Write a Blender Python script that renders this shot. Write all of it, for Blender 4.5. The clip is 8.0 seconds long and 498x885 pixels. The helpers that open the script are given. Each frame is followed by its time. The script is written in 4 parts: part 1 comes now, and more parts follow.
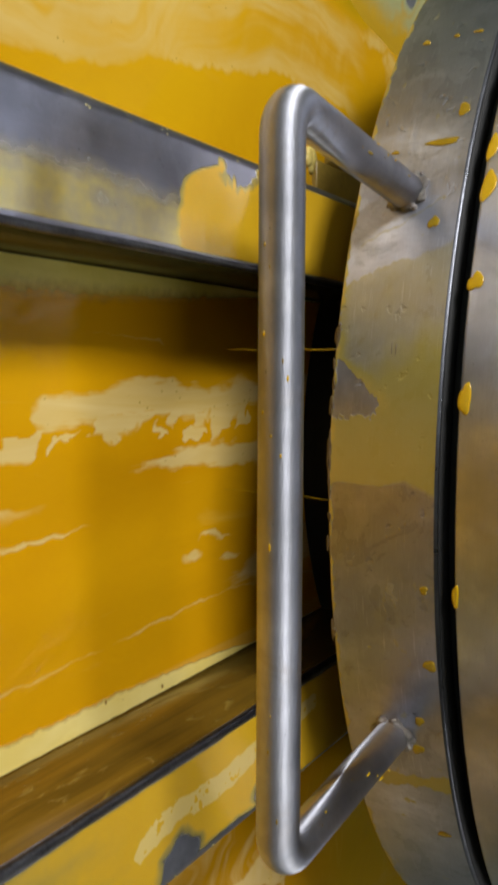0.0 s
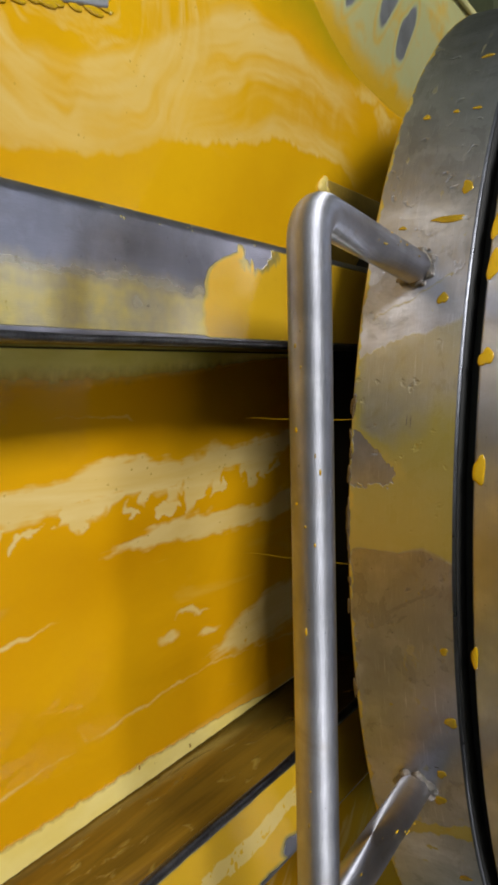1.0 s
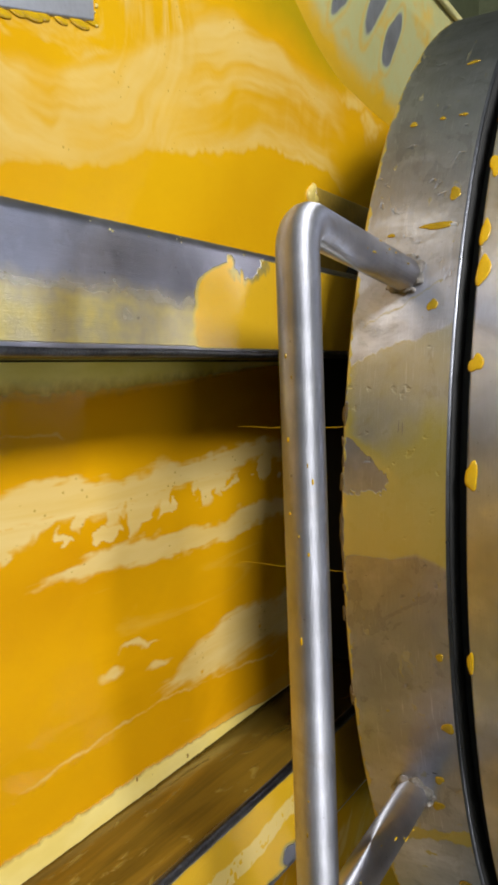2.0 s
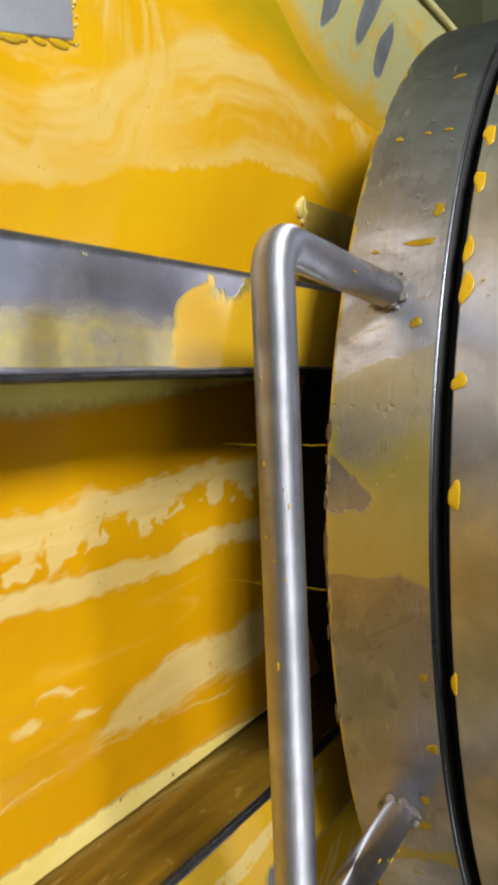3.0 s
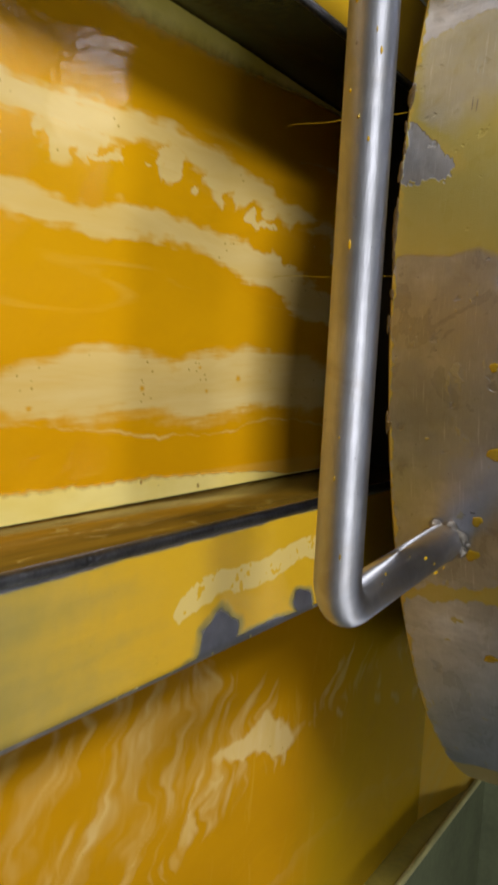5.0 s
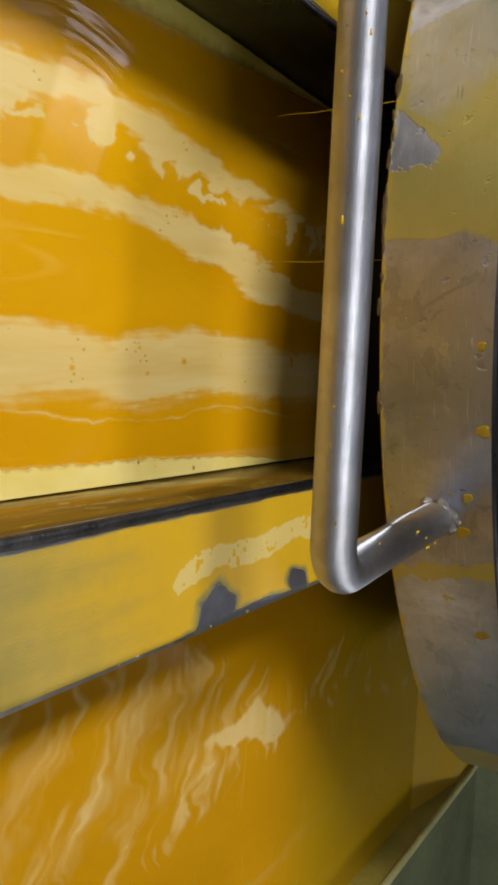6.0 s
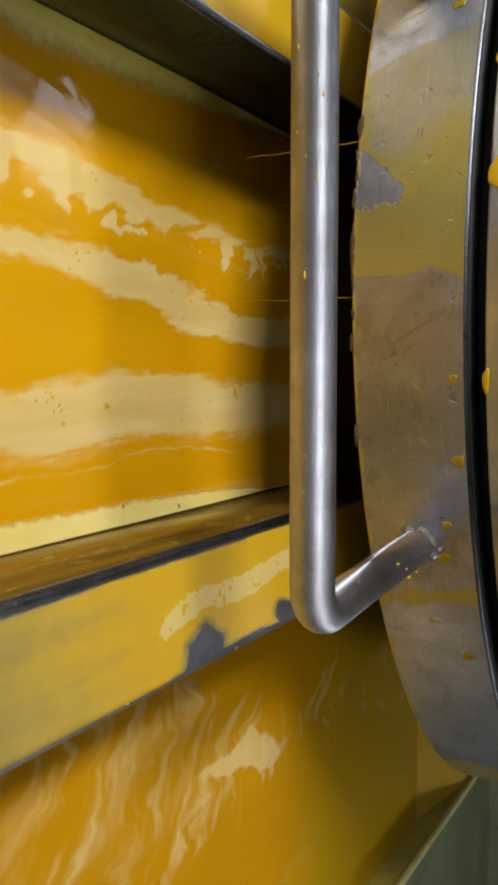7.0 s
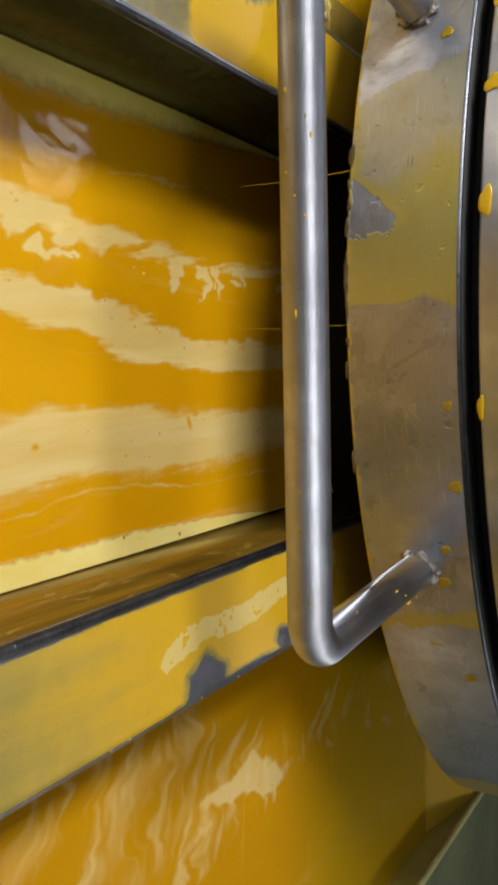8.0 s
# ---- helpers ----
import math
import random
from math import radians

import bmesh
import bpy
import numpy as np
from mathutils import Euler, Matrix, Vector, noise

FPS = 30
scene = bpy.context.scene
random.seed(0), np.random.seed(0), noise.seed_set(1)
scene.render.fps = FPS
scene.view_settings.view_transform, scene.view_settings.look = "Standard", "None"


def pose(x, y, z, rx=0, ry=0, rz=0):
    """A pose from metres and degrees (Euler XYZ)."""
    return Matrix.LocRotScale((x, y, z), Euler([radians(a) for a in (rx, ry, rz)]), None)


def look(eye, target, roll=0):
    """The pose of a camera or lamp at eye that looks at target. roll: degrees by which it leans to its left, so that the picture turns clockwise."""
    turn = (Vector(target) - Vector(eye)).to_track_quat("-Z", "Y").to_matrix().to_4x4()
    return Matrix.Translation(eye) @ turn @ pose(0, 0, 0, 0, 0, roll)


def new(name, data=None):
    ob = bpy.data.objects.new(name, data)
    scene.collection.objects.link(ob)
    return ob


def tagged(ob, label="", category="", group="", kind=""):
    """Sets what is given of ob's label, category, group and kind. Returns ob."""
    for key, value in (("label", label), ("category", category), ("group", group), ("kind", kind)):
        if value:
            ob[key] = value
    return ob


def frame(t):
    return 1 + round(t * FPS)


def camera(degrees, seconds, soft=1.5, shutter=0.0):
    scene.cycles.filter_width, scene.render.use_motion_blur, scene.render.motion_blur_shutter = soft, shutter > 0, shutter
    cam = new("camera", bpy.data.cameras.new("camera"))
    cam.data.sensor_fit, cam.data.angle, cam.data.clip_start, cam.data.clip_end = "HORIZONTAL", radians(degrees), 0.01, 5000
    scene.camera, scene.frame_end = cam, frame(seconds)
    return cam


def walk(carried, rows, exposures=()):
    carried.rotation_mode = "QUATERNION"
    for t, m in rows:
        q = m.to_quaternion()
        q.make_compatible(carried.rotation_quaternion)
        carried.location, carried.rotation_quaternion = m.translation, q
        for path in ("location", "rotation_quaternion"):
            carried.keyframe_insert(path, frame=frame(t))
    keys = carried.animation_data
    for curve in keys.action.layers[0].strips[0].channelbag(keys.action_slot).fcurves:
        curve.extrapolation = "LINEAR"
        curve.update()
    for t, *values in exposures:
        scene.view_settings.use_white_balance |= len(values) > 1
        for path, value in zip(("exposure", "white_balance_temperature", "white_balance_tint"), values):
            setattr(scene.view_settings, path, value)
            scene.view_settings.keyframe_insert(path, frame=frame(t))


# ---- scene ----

H = 1.0                     # height of the handle's welds above the floor
cam = camera(33.0, 8.0, soft=3.2, shutter=0.7)
PATH = [
    (0.0, (-0.0376, -0.3026, 0.1217), (0.0851, 0.8445, -0.5287), 93.27),
    (0.5, (-0.0535, -0.3085, 0.1168), (0.0823, 0.8534, -0.5147), 92.92),
    (1.0, (-0.0646, -0.3192, 0.1134), (0.0808, 0.8572, -0.5085), 91.50),
    (2.5, (-0.0669, -0.3185, 0.1153), (0.0744, 0.8610, -0.5031), 90.24),
    (3.0, (-0.0724, -0.3125, 0.1210), (0.0732, 0.8577, -0.5089), 90.15),
    (3.5, (-0.0864, -0.2961, 0.1214), (0.0732, 0.8562, -0.5113), 89.76),
    (4.0, (-0.0732, -0.2827, 0.1008), (0.0800, 0.8581, -0.5073), 89.93),
    (4.5, (-0.0144, -0.2889, 0.0947), (0.0841, 0.8519, -0.5169), 92.60),
    (5.0, (0.0432, -0.2977, 0.0975), (0.0976, 0.8456, -0.5248), 96.52),
    (6.5, (0.0542, -0.3059, 0.1022), (0.0777, 0.8589, -0.5063), 94.71),
    (7.0, (0.0389, -0.3066, 0.1083), (0.0833, 0.8542, -0.5133), 92.83),
    (7.5, (0.0357, -0.3078, 0.1086), (0.0789, 0.8531, -0.5158), 91.80),
    (8.0, (0.0294, -0.3062, 0.1120), (0.0788, 0.8504, -0.5202), 91.56),
]


def camera_rows():
    rows = []
    for t, eye, way, roll in PATH:
        e = Vector((eye[0], eye[1], eye[2] + H))
        rows.append((t, look(e, e + Vector(way), roll)))
    return rows


walk(cam, camera_rows(), [(0.0, -0.42), (0.5, -0.40), (1.0, -0.40), (2.5, 0.02), (3.0, 0.0), (3.5, -0.32), (4.0, -0.48), (4.5, -0.08), (5.0, -0.29), (6.5, -0.19), (7.0, -0.21), (7.5, -0.21), (8.0, -0.18)])

# ---- world and lamps ----
world = bpy.data.worlds.new("world")
scene.world = world
world.use_nodes = True
world.node_tree.nodes["Background"].inputs["Color"].default_value = (0.75, 0.85, 1.0, 1)
world.node_tree.nodes["Background"].inputs["Strength"].default_value = 0.05
LAMPS = [(-1.68, -1.00, 0.62, 1.20, 105.0), (-1.68, -2.60, 0.62, 0.60, 8.0), (2.40, 0.55, 0.62, 1.25, 13.0)]     # place, size and watts of the ceiling lamps; the second is an added fill


def ceiling_light_source(x, y, wide, deep, power):
    data = bpy.data.lights.new("tube_light", "AREA")
    data.shape, data.size, data.size_y, data.energy = "RECTANGLE", wide, deep, power
    data.color = (0.97, 0.985, 1.0)
    ob = new("tube_light", data)
    ob.matrix_world = pose(x, y, 2.925)
    return ob


for lamp in LAMPS:
    ceiling_light_source(*lamp)


# ---- plan, heights from H ----
RAD, CX, CY = 0.286, 0.005, 0.2676       # drum radius and axis
Z_BAND0, Z_BAND1 = -0.0209, 0.0224        # lid band
Z_BODY = 0.0285                           # drum body's lower edge
Z_BAR, Z_LIQ = -0.0462, -0.0885           # divider tops, liquid level
BARS = [(-0.1148, -0.0744), (0.0943, 0.1381)]
Y0, Y1 = -0.90, 0.62                      # tank length
X0, X1 = -0.331, 0.361                    # tank side walls
Z_RIM, Z_FLOOR = -0.070, -0.150


def on_drum(x, r=RAD):
    return CY - math.sqrt(max(r * r - (x - CX) ** 2, 0.0))


# ---- materials ----
def material(name):
    m = bpy.data.materials.new(name)
    m.use_nodes = True
    nt = m.node_tree
    return m, nt, nt.nodes["Principled BSDF"]


def node(nt, kind, **values):
    n = nt.nodes.new(kind)
    for key, v in values.items():
        if key in n.inputs:
            n.inputs[key].default_value = v
    return n


def noise_node(nt, coord, scale, detail=4.0, stretch=(1, 1, 1), rough=0.55, distortion=0.0):
    mp = node(nt, "ShaderNodeMapping")
    mp.inputs["Scale"].default_value = stretch
    nt.links.new(coord, mp.inputs["Vector"])
    n = node(nt, "ShaderNodeTexNoise", Scale=scale, Detail=detail, Roughness=rough, Distortion=distortion)
    nt.links.new(mp.outputs["Vector"], n.inputs["Vector"])
    return n.outputs["Fac"]


def ramp(nt, fac, stops, smooth=False):
    r = nt.nodes.new("ShaderNodeValToRGB")
    r.color_ramp.interpolation = "EASE" if smooth else "LINEAR"
    while len(r.color_ramp.elements) < len(stops):
        r.color_ramp.elements.new(0.5)
    for e, (p, c) in zip(r.color_ramp.elements, stops):
        e.position = p
        e.color = (*c, 1) if len(c) == 3 else c
    nt.links.new(fac, r.inputs["Fac"])
    return r.outputs["Color"]


def mixc(nt, fac, a, b):
    n = nt.nodes.new("ShaderNodeMix")
    n.data_type = "RGBA"
    for sock, v in ((n.inputs[0], fac), (n.inputs[6], a), (n.inputs[7], b)):
        if isinstance(v, (int, float)):
            sock.default_value = v
        elif isinstance(v, tuple):
            sock.default_value = (*v, 1)
        else:
            nt.links.new(v, sock)
    return n.outputs[2]


def mathn(nt, op, a, b=0.0, c=0.0):
    n = nt.nodes.new("ShaderNodeMath")
    n.operation = op
    for sock, v in zip(n.inputs, (a, b, c)):
        if isinstance(v, (int, float)):
            sock.default_value = v
        else:
            nt.links.new(v, sock)
    return n.outputs[0]


def coords(nt, kind="Object"):
    return nt.nodes.new("ShaderNodeTexCoord").outputs[kind]


def bump(nt, bs, height, strength, distance=0.001):
    b = node(nt, "ShaderNodeBump", Strength=strength, Distance=distance)
    nt.links.new(height, b.inputs["Height"])
    nt.links.new(b.outputs["Normal"], bs.inputs["Normal"])


def field(nt, name):
    a = nt.nodes.new("ShaderNodeAttribute")
    a.attribute_name = name
    return a.outputs["Fac"]


YOLK = (0.74, 0.42, 0.005)
YOLK_THIN = (0.68, 0.57, 0.11)


def brushed_steel(name, base=(0.50, 0.49, 0.48), rough=0.32, stretch=(60, 60, 3), film=False, scale=14.0, jagged=0.10, turned=0.0, axis="Z", thin=YOLK_THIN, opacity=0.60, sheen=0.95, gloss=0.16, ground_gleam=False):
    """Brushed stainless steel; with film, yellow liquid lies on it where the mesh's field is high."""
    m, nt, bs = material(name)
    co = coords(nt)
    grain = noise_node(nt, co, scale, 6.0, stretch)
    cloud = noise_node(nt, co, 22.0, 4.0)
    smear = noise_node(nt, co, 90.0, 5.0, (1, 1, 1), 0.6, 0.6)
    brush = noise_node(nt, co, scale * 5.0, 3.0, stretch, 0.7)
    pit = ramp(nt, noise_node(nt, co, 420.0, 3.0, (1, 1, 1), 0.6), [(0.70, (0, 0, 0)), (0.76, (1, 1, 1))])
    grime = ramp(nt, noise_node(nt, co, 55.0, 6.0, (1, 1, 1), 0.65, 0.8), [(0.55, (0, 0, 0)), (0.72, (1, 1, 1))])
    scuff = ramp(nt, noise_node(nt, co, 60.0, 6.0, (1, 1, 1), 0.65, 0.2), [(0.50, (0, 0, 0)), (0.68, (1, 1, 1))])
    dark = tuple(c * (0.66 if ground_gleam else 0.42) for c in base)
    col = mixc(nt, ramp(nt, cloud, [(0.35, (0, 0, 0)), (0.68, (1, 1, 1))]), dark, base)
    col = mixc(nt, mathn(nt, "MULTIPLY", grain, 0.25), col, tuple(min(1, c * 1.25) for c in base))
    col = mixc(nt, mathn(nt, "MULTIPLY", brush, 0.8), col, tuple(c * 0.58 for c in base))
    col = mixc(nt, mathn(nt, "MULTIPLY", scuff, 0.22), col, tuple(min(1, c * 1.5) for c in base))
    col = mixc(nt, mathn(nt, "MULTIPLY", grime, 0.5), col, (base[0] * 0.55, base[1] * 0.50, base[2] * 0.44))
    col = mixc(nt, mathn(nt, "MULTIPLY", pit, 0.75), col, tuple(c * 0.25 for c in base))
    rg = mathn(nt, "ADD", mathn(nt, "MULTIPLY", grain, 0.16), mathn(nt, "ADD", mathn(nt, "MULTIPLY", smear, 0.22), rough - 0.17))
    hgt = mathn(nt, "ADD", mathn(nt, "MULTIPLY", grain, 0.25), mathn(nt, "SUBTRACT", mathn(nt, "MULTIPLY", brush, 0.35), mathn(nt, "MULTIPLY", pit, 0.5)))
    if ground_gleam:
        mark = noise_node(nt, co, 38.0, 6.0, (1, 1, 1.3), 0.6, 0.9)
        col = mixc(nt, mathn(nt, "MULTIPLY", ramp(nt, mark, [(0.555, (0, 0, 0)), (0.575, (1, 1, 1))]), 0.30), col, tuple(c * 0.45 for c in base))
        ring = ramp(nt, mark, [(0.545, (0, 0, 0)), (0.56, (1, 1, 1)), (0.575, (0, 0, 0))])
        col = mixc(nt, mathn(nt, "MULTIPLY", ring, 0.35), col, tuple(c * 0.35 for c in base))
        line = ramp(nt, noise_node(nt, co, 55.0, 3.0, (1, 1, 26), 0.7), [(0.62, (0, 0, 0)), (0.70, (1, 1, 1))])
        col = mixc(nt, mathn(nt, "MULTIPLY", line, 0.4), col, tuple(min(1, c * 1.45) for c in base))
        dent = ramp(nt, noise_node(nt, co, 150.0, 3.0, (1, 1, 1), 0.5), [(0.66, (0, 0, 0)), (0.72, (1, 1, 1))])
        hgt = mathn(nt, "SUBTRACT", hgt, mathn(nt, "MULTIPLY", dent, 0.9))
        col = mixc(nt, mathn(nt, "MULTIPLY", dent, 0.35), col, tuple(c * 0.4 for c in base))
        # ground steel by the welds; its highlight is mixed in as near-white
        g = field(nt, "ground_gleam")
        swirl = noise_node(nt, co, 60.0, 6.0, (1.4, 1, 0.6), 0.75, 0.4)
        g = mathn(nt, "MULTIPLY", g, ramp(nt, swirl, [(0.30, (0, 0, 0)), (0.70, (1, 1, 1))]))
        col = mixc(nt, mathn(nt, "MULTIPLY", g, 0.75), col, (0.86, 0.86, 0.90))
        rg = mathn(nt, "MULTIPLY_ADD", g, 0.16, rg)
    if film:
        f = field(nt, "film")
        jag = mathn(nt, "ADD", f, mathn(nt, "MULTIPLY", mathn(nt, "SUBTRACT", noise_node(nt, co, 160.0, 4.0), 0.5), jagged))
        cover = ramp(nt, jag, [(0.46, (0, 0, 0)), (0.54, (1, 1, 1))])
        thick = ramp(nt, jag, [(0.52, (0, 0, 0)), (0.74, (1, 1, 1))], True)
        veil = noise_node(nt, co, 40.0, 3.0, (1, 0.25, 1), 0.5, 1.0)
        rich = mixc(nt, mathn(nt, "MULTIPLY", veil, 0.6), YOLK, (0.70, 0.42, 0.02))
        pale = ramp(nt, jag, [(0.88, (0, 0, 0)), (0.95, (1, 1, 1))])
        rich = mixc(nt, mathn(nt, "MULTIPLY", pale, 0.85), rich, (0.80, 0.60, 0.20))
        liquid = mixc(nt, thick, thin, rich)
        cf = mathn(nt, "MULTIPLY", cover, mathn(nt, "ADD", mathn(nt, "MULTIPLY", thick, 0.98 - opacity), opacity))
        col = mixc(nt, cf, col, liquid)
        body = mathn(nt, "MULTIPLY_ADD", thick, 0.97 - sheen, sheen)
        metal = mathn(nt, "SUBTRACT", 1.0, mathn(nt, "MULTIPLY", cf, body))
        rg = mathn(nt, "MULTIPLY_ADD", cover, mathn(nt, "SUBTRACT", gloss, rg), rg)
        hgt = mathn(nt, "ADD", hgt, mathn(nt, "MULTIPLY", cover, 0.5))
        nt.links.new(metal, bs.inputs["Metallic"])
    else:
        bs.inputs["Metallic"].default_value = 1.0
    nt.links.new(col, bs.inputs["Base Color"])
    nt.links.new(rg, bs.inputs["Roughness"])
    if turned:
        tangent = nt.nodes.new("ShaderNodeTangent")
        tangent.direction_type, tangent.axis = "RADIAL", axis
        nt.links.new(tangent.outputs["Tangent"], bs.inputs["Tangent"])
        bs.inputs["Anisotropic"].default_value, bs.inputs["Anisotropic Rotation"].default_value = turned, 0.25
    bump(nt, bs, hgt, 0.5, 0.0004)
    return m


def liquid_material(name, streak=(1, 0.12, 1), veil=0.5, fine=70.0, low=0.24, high=0.78, ragged=0.07, grain=(1, 0.7, 1), pale=(0.90, 0.74, 0.36), dark=(0.70, 0.315, 0.002), light=(0.80, 0.405, 0.004)):
    """Yolk-yellow liquid, glossy; the mesh's field says where pale cream swims in it."""
    m, nt, bs = material(name)
    co = coords(nt)
    f = field(nt, "cream")
    n1 = noise_node(nt, co, fine, 5.0, streak, 0.55, 1.2)
    n2 = noise_node(nt, co, fine * 3.2, 4.0, grain, 0.6, 0.8)
    n3 = noise_node(nt, co, 9.0, 3.0, (1, 0.4, 1), 0.5, 0.8)
    edge = mathn(nt, "ADD", f, mathn(nt, "MULTIPLY", mathn(nt, "SUBTRACT", n2, 0.5), ragged))
    cover = ramp(nt, edge, [(low, (0, 0, 0)), (high, (1, 1, 1))], True)
    body = ramp(nt, n3, [(0.3, dark), (0.7, light)])
    wisp = ramp(nt, n1, [(0.62, (0, 0, 0)), (0.80, (1, 1, 1))])
    body = mixc(nt, mathn(nt, "MULTIPLY", wisp, veil), body, (0.80, 0.50, 0.08))
    milk = mixc(nt, n1, (0.74, 0.47, 0.09), pale)
    col = mixc(nt, mathn(nt, "MULTIPLY", cover, 0.86), body, milk)
    # olive where liquid lies shallow, and for the drum's shadow painted on the lower sheet
    col = mixc(nt, field(nt, "shallow_shade"), col, (0.43, 0.31, 0.006))
    v = node(nt, "ShaderNodeTexVoronoi", Scale=330.0, Randomness=1.0)
    nt.links.new(co, v.inputs["Vector"])
    near = mathn(nt, "LESS_THAN", v.outputs["Distance"], 0.17)
    some = mathn(nt, "GREATER_THAN", noise_node(nt, co, 75.0, 2.0), 0.62)
    speck = mathn(nt, "MULTIPLY", mathn(nt, "MULTIPLY", near, some), cover)
    col = mixc(nt, mathn(nt, "MULTIPLY", speck, 0.7), col, (0.45, 0.25, 0.02))
    nt.links.new(col, bs.inputs["Base Color"])
    bs.inputs["Roughness"].default_value = 0.085
    bs.inputs["IOR"].default_value = 1.38
    bs.inputs["Subsurface Weight"].default_value = 0.0
    wave = noise_node(nt, co, 26.0, 3.0, (1, 0.6, 1), 0.45, 0.8)
    bump(nt, bs, wave, 0.36, 0.004)
    return m


def plain(name, color, rough=0.5, metal=0.0, vary=0.25, scale=12.0, relief=0.1):
    m, nt, bs = material(name)
    co = coords(nt)
    big = noise_node(nt, co, scale, 5.0)
    small = noise_node(nt, co, scale * 9, 4.0)
    both = mathn(nt, "ADD", mathn(nt, "MULTIPLY", big, 0.65), mathn(nt, "MULTIPLY", small, 0.35))
    dark = tuple(c * (1 - vary) for c in color)
    light = tuple(min(1, c * (1 + vary)) for c in color)
    nt.links.new(ramp(nt, both, [(0.3, dark), (0.7, light)]), bs.inputs["Base Color"])
    bs.inputs["Roughness"].default_value, bs.inputs["Metallic"].default_value = rough, metal
    bump(nt, bs, small, relief, 0.001)
    return m


def foam_material(name="cream_foam", low=(0.76, 0.57, 0.13), high=(0.84, 0.68, 0.24), holes=0.56, fade=0.72):
    """Cream foam with dark pinholes."""
    m, nt, bs = material(name)
    co = coords(nt)
    tone = noise_node(nt, co, 70.0, 4.0, (1, 0.3, 1))
    v = node(nt, "ShaderNodeTexVoronoi", Scale=260.0, Randomness=1.0)
    nt.links.new(co, v.inputs["Vector"])
    sparse = mathn(nt, "GREATER_THAN", noise_node(nt, co, 120.0, 2.0), holes)
    hole = mathn(nt, "MULTIPLY", sparse, mathn(nt, "LESS_THAN", v.outputs["Distance"], 0.22))
    col = mixc(nt, ramp(nt, tone, [(0.3, (0, 0, 0)), (0.7, (1, 1, 1))]), low, high)
    nt.links.new(mixc(nt, hole, col, (0.30, 0.17, 0.02)), bs.inputs["Base Color"])
    rim = mathn(nt, "ADD", field(nt, "bubble"), mathn(nt, "MULTIPLY", mathn(nt, "SUBTRACT", noise_node(nt, co, 260.0, 3.0), 0.5), 0.25))
    nt.links.new(ramp(nt, rim, [(fade, (1, 1, 1)), (0.98, (0, 0, 0))], True), bs.inputs["Alpha"])
    bs.inputs["Roughness"].default_value = 0.38
    bump(nt, bs, mathn(nt, "SUBTRACT", tone, hole), 0.3, 0.0006)
    return m


def wet_side_material():
    """Wet steel side with brown runs along it and small glossy ridges."""
    m, nt, bs = material("wet_brown_steel")
    co = coords(nt)
    runs = noise_node(nt, co, 60.0, 6.0, (1, 0.10, 1), 0.65, 0.5)
    patch = noise_node(nt, co, 14.0, 3.0, (1, 0.5, 1))
    dash = ramp(nt, noise_node(nt, co, 190.0, 4.0, (1, 0.28, 1), 0.6, 0.6), [(0.60, (0, 0, 0)), (0.70, (1, 1, 1))])
    col = ramp(nt, runs, [(0.30, (0.10, 0.052, 0.008)), (0.52, (0.30, 0.155, 0.014)), (0.72, (0.44, 0.24, 0.022))])
    col = mixc(nt, ramp(nt, patch, [(0.45, (0, 0, 0)), (0.70, (1, 1, 1))]), col, (0.20, 0.125, 0.018))
    nt.links.new(mixc(nt, mathn(nt, "MULTIPLY", dash, 0.5), col, (0.52, 0.36, 0.07)), bs.inputs["Base Color"])
    bs.inputs["Roughness"].default_value, bs.inputs["Metallic"].default_value = 0.16, 0.25
    bump(nt, bs, mathn(nt, "ADD", runs, dash), 0.5, 0.0007)
    return m


def glow(name, color, strength):
    m, nt, bs = material(name)
    bs.inputs["Emission Color"].default_value = (*color, 1)
    bs.inputs["Emission Strength"].default_value = strength
    return m


M_BAND = brushed_steel("band_steel", (0.525, 0.53, 0.60), 0.33, (3, 3, 50), film=True, turned=0.75, thin=(0.43, 0.35, 0.018), opacity=0.80, jagged=0.03, sheen=0.55, gloss=0.30, ground_gleam=True)
M_BODY = brushed_steel("drum_steel", (0.72, 0.77, 0.95), 0.40, (3, 3, 60), turned=0.85)
M_TUBE = brushed_steel("tube_steel", (0.82, 0.82, 0.91), 0.56, (3, 30, 30), turned=0.9, axis="X")
M_EDGE = brushed_steel("edge_steel", (0.20, 0.205, 0.23), 0.30, (30, 30, 3))
M_LIP = plain("lip_steel", (0.13, 0.13, 0.14), 0.34, 1.0, 0.6, 90.0, 0.5)
M_BAR = brushed_steel("divider_steel", (0.60, 0.60, 0.69), 0.34, (60, 2, 60), film=True, thin=(0.60, 0.45, 0.030), opacity=0.78, jagged=0.05, sheen=0.62, gloss=0.10)
M_TANK = brushed_steel("tank_steel", (0.50, 0.50, 0.48), 0.34, (40, 2, 40))
M_PANEL = brushed_steel("panel_steel", (0.80, 0.82, 0.88), 0.55, (20, 20, 20), film=True, thin=(0.58, 0.58, 0.24), opacity=0.88, gloss=0.34)
M_DARK = plain("seal_and_shade_black", (0.010, 0.0095, 0.009), 0.65)
M_WELD = plain("weld", (0.34, 0.31, 0.28), 0.30, 1.0, 0.6, 300.0, 0.8)
M_WET = wet_side_material()
M_YOLK = plain("yolk_drop", (0.66, 0.40, 0.01), 0.2, 0.0, 0.12, 120.0, 0.05)
M_FOAM = foam_material(holes=0.64)
M_SCUM = foam_material("olive_scum", (0.72, 0.59, 0.08), (0.90, 0.77, 0.24), 0.75, 0.30)
M_SCRATCH = plain("scratched_steel", (0.16, 0.14, 0.135), 0.42, 0.9, 0.5, 160.0, 0.3)
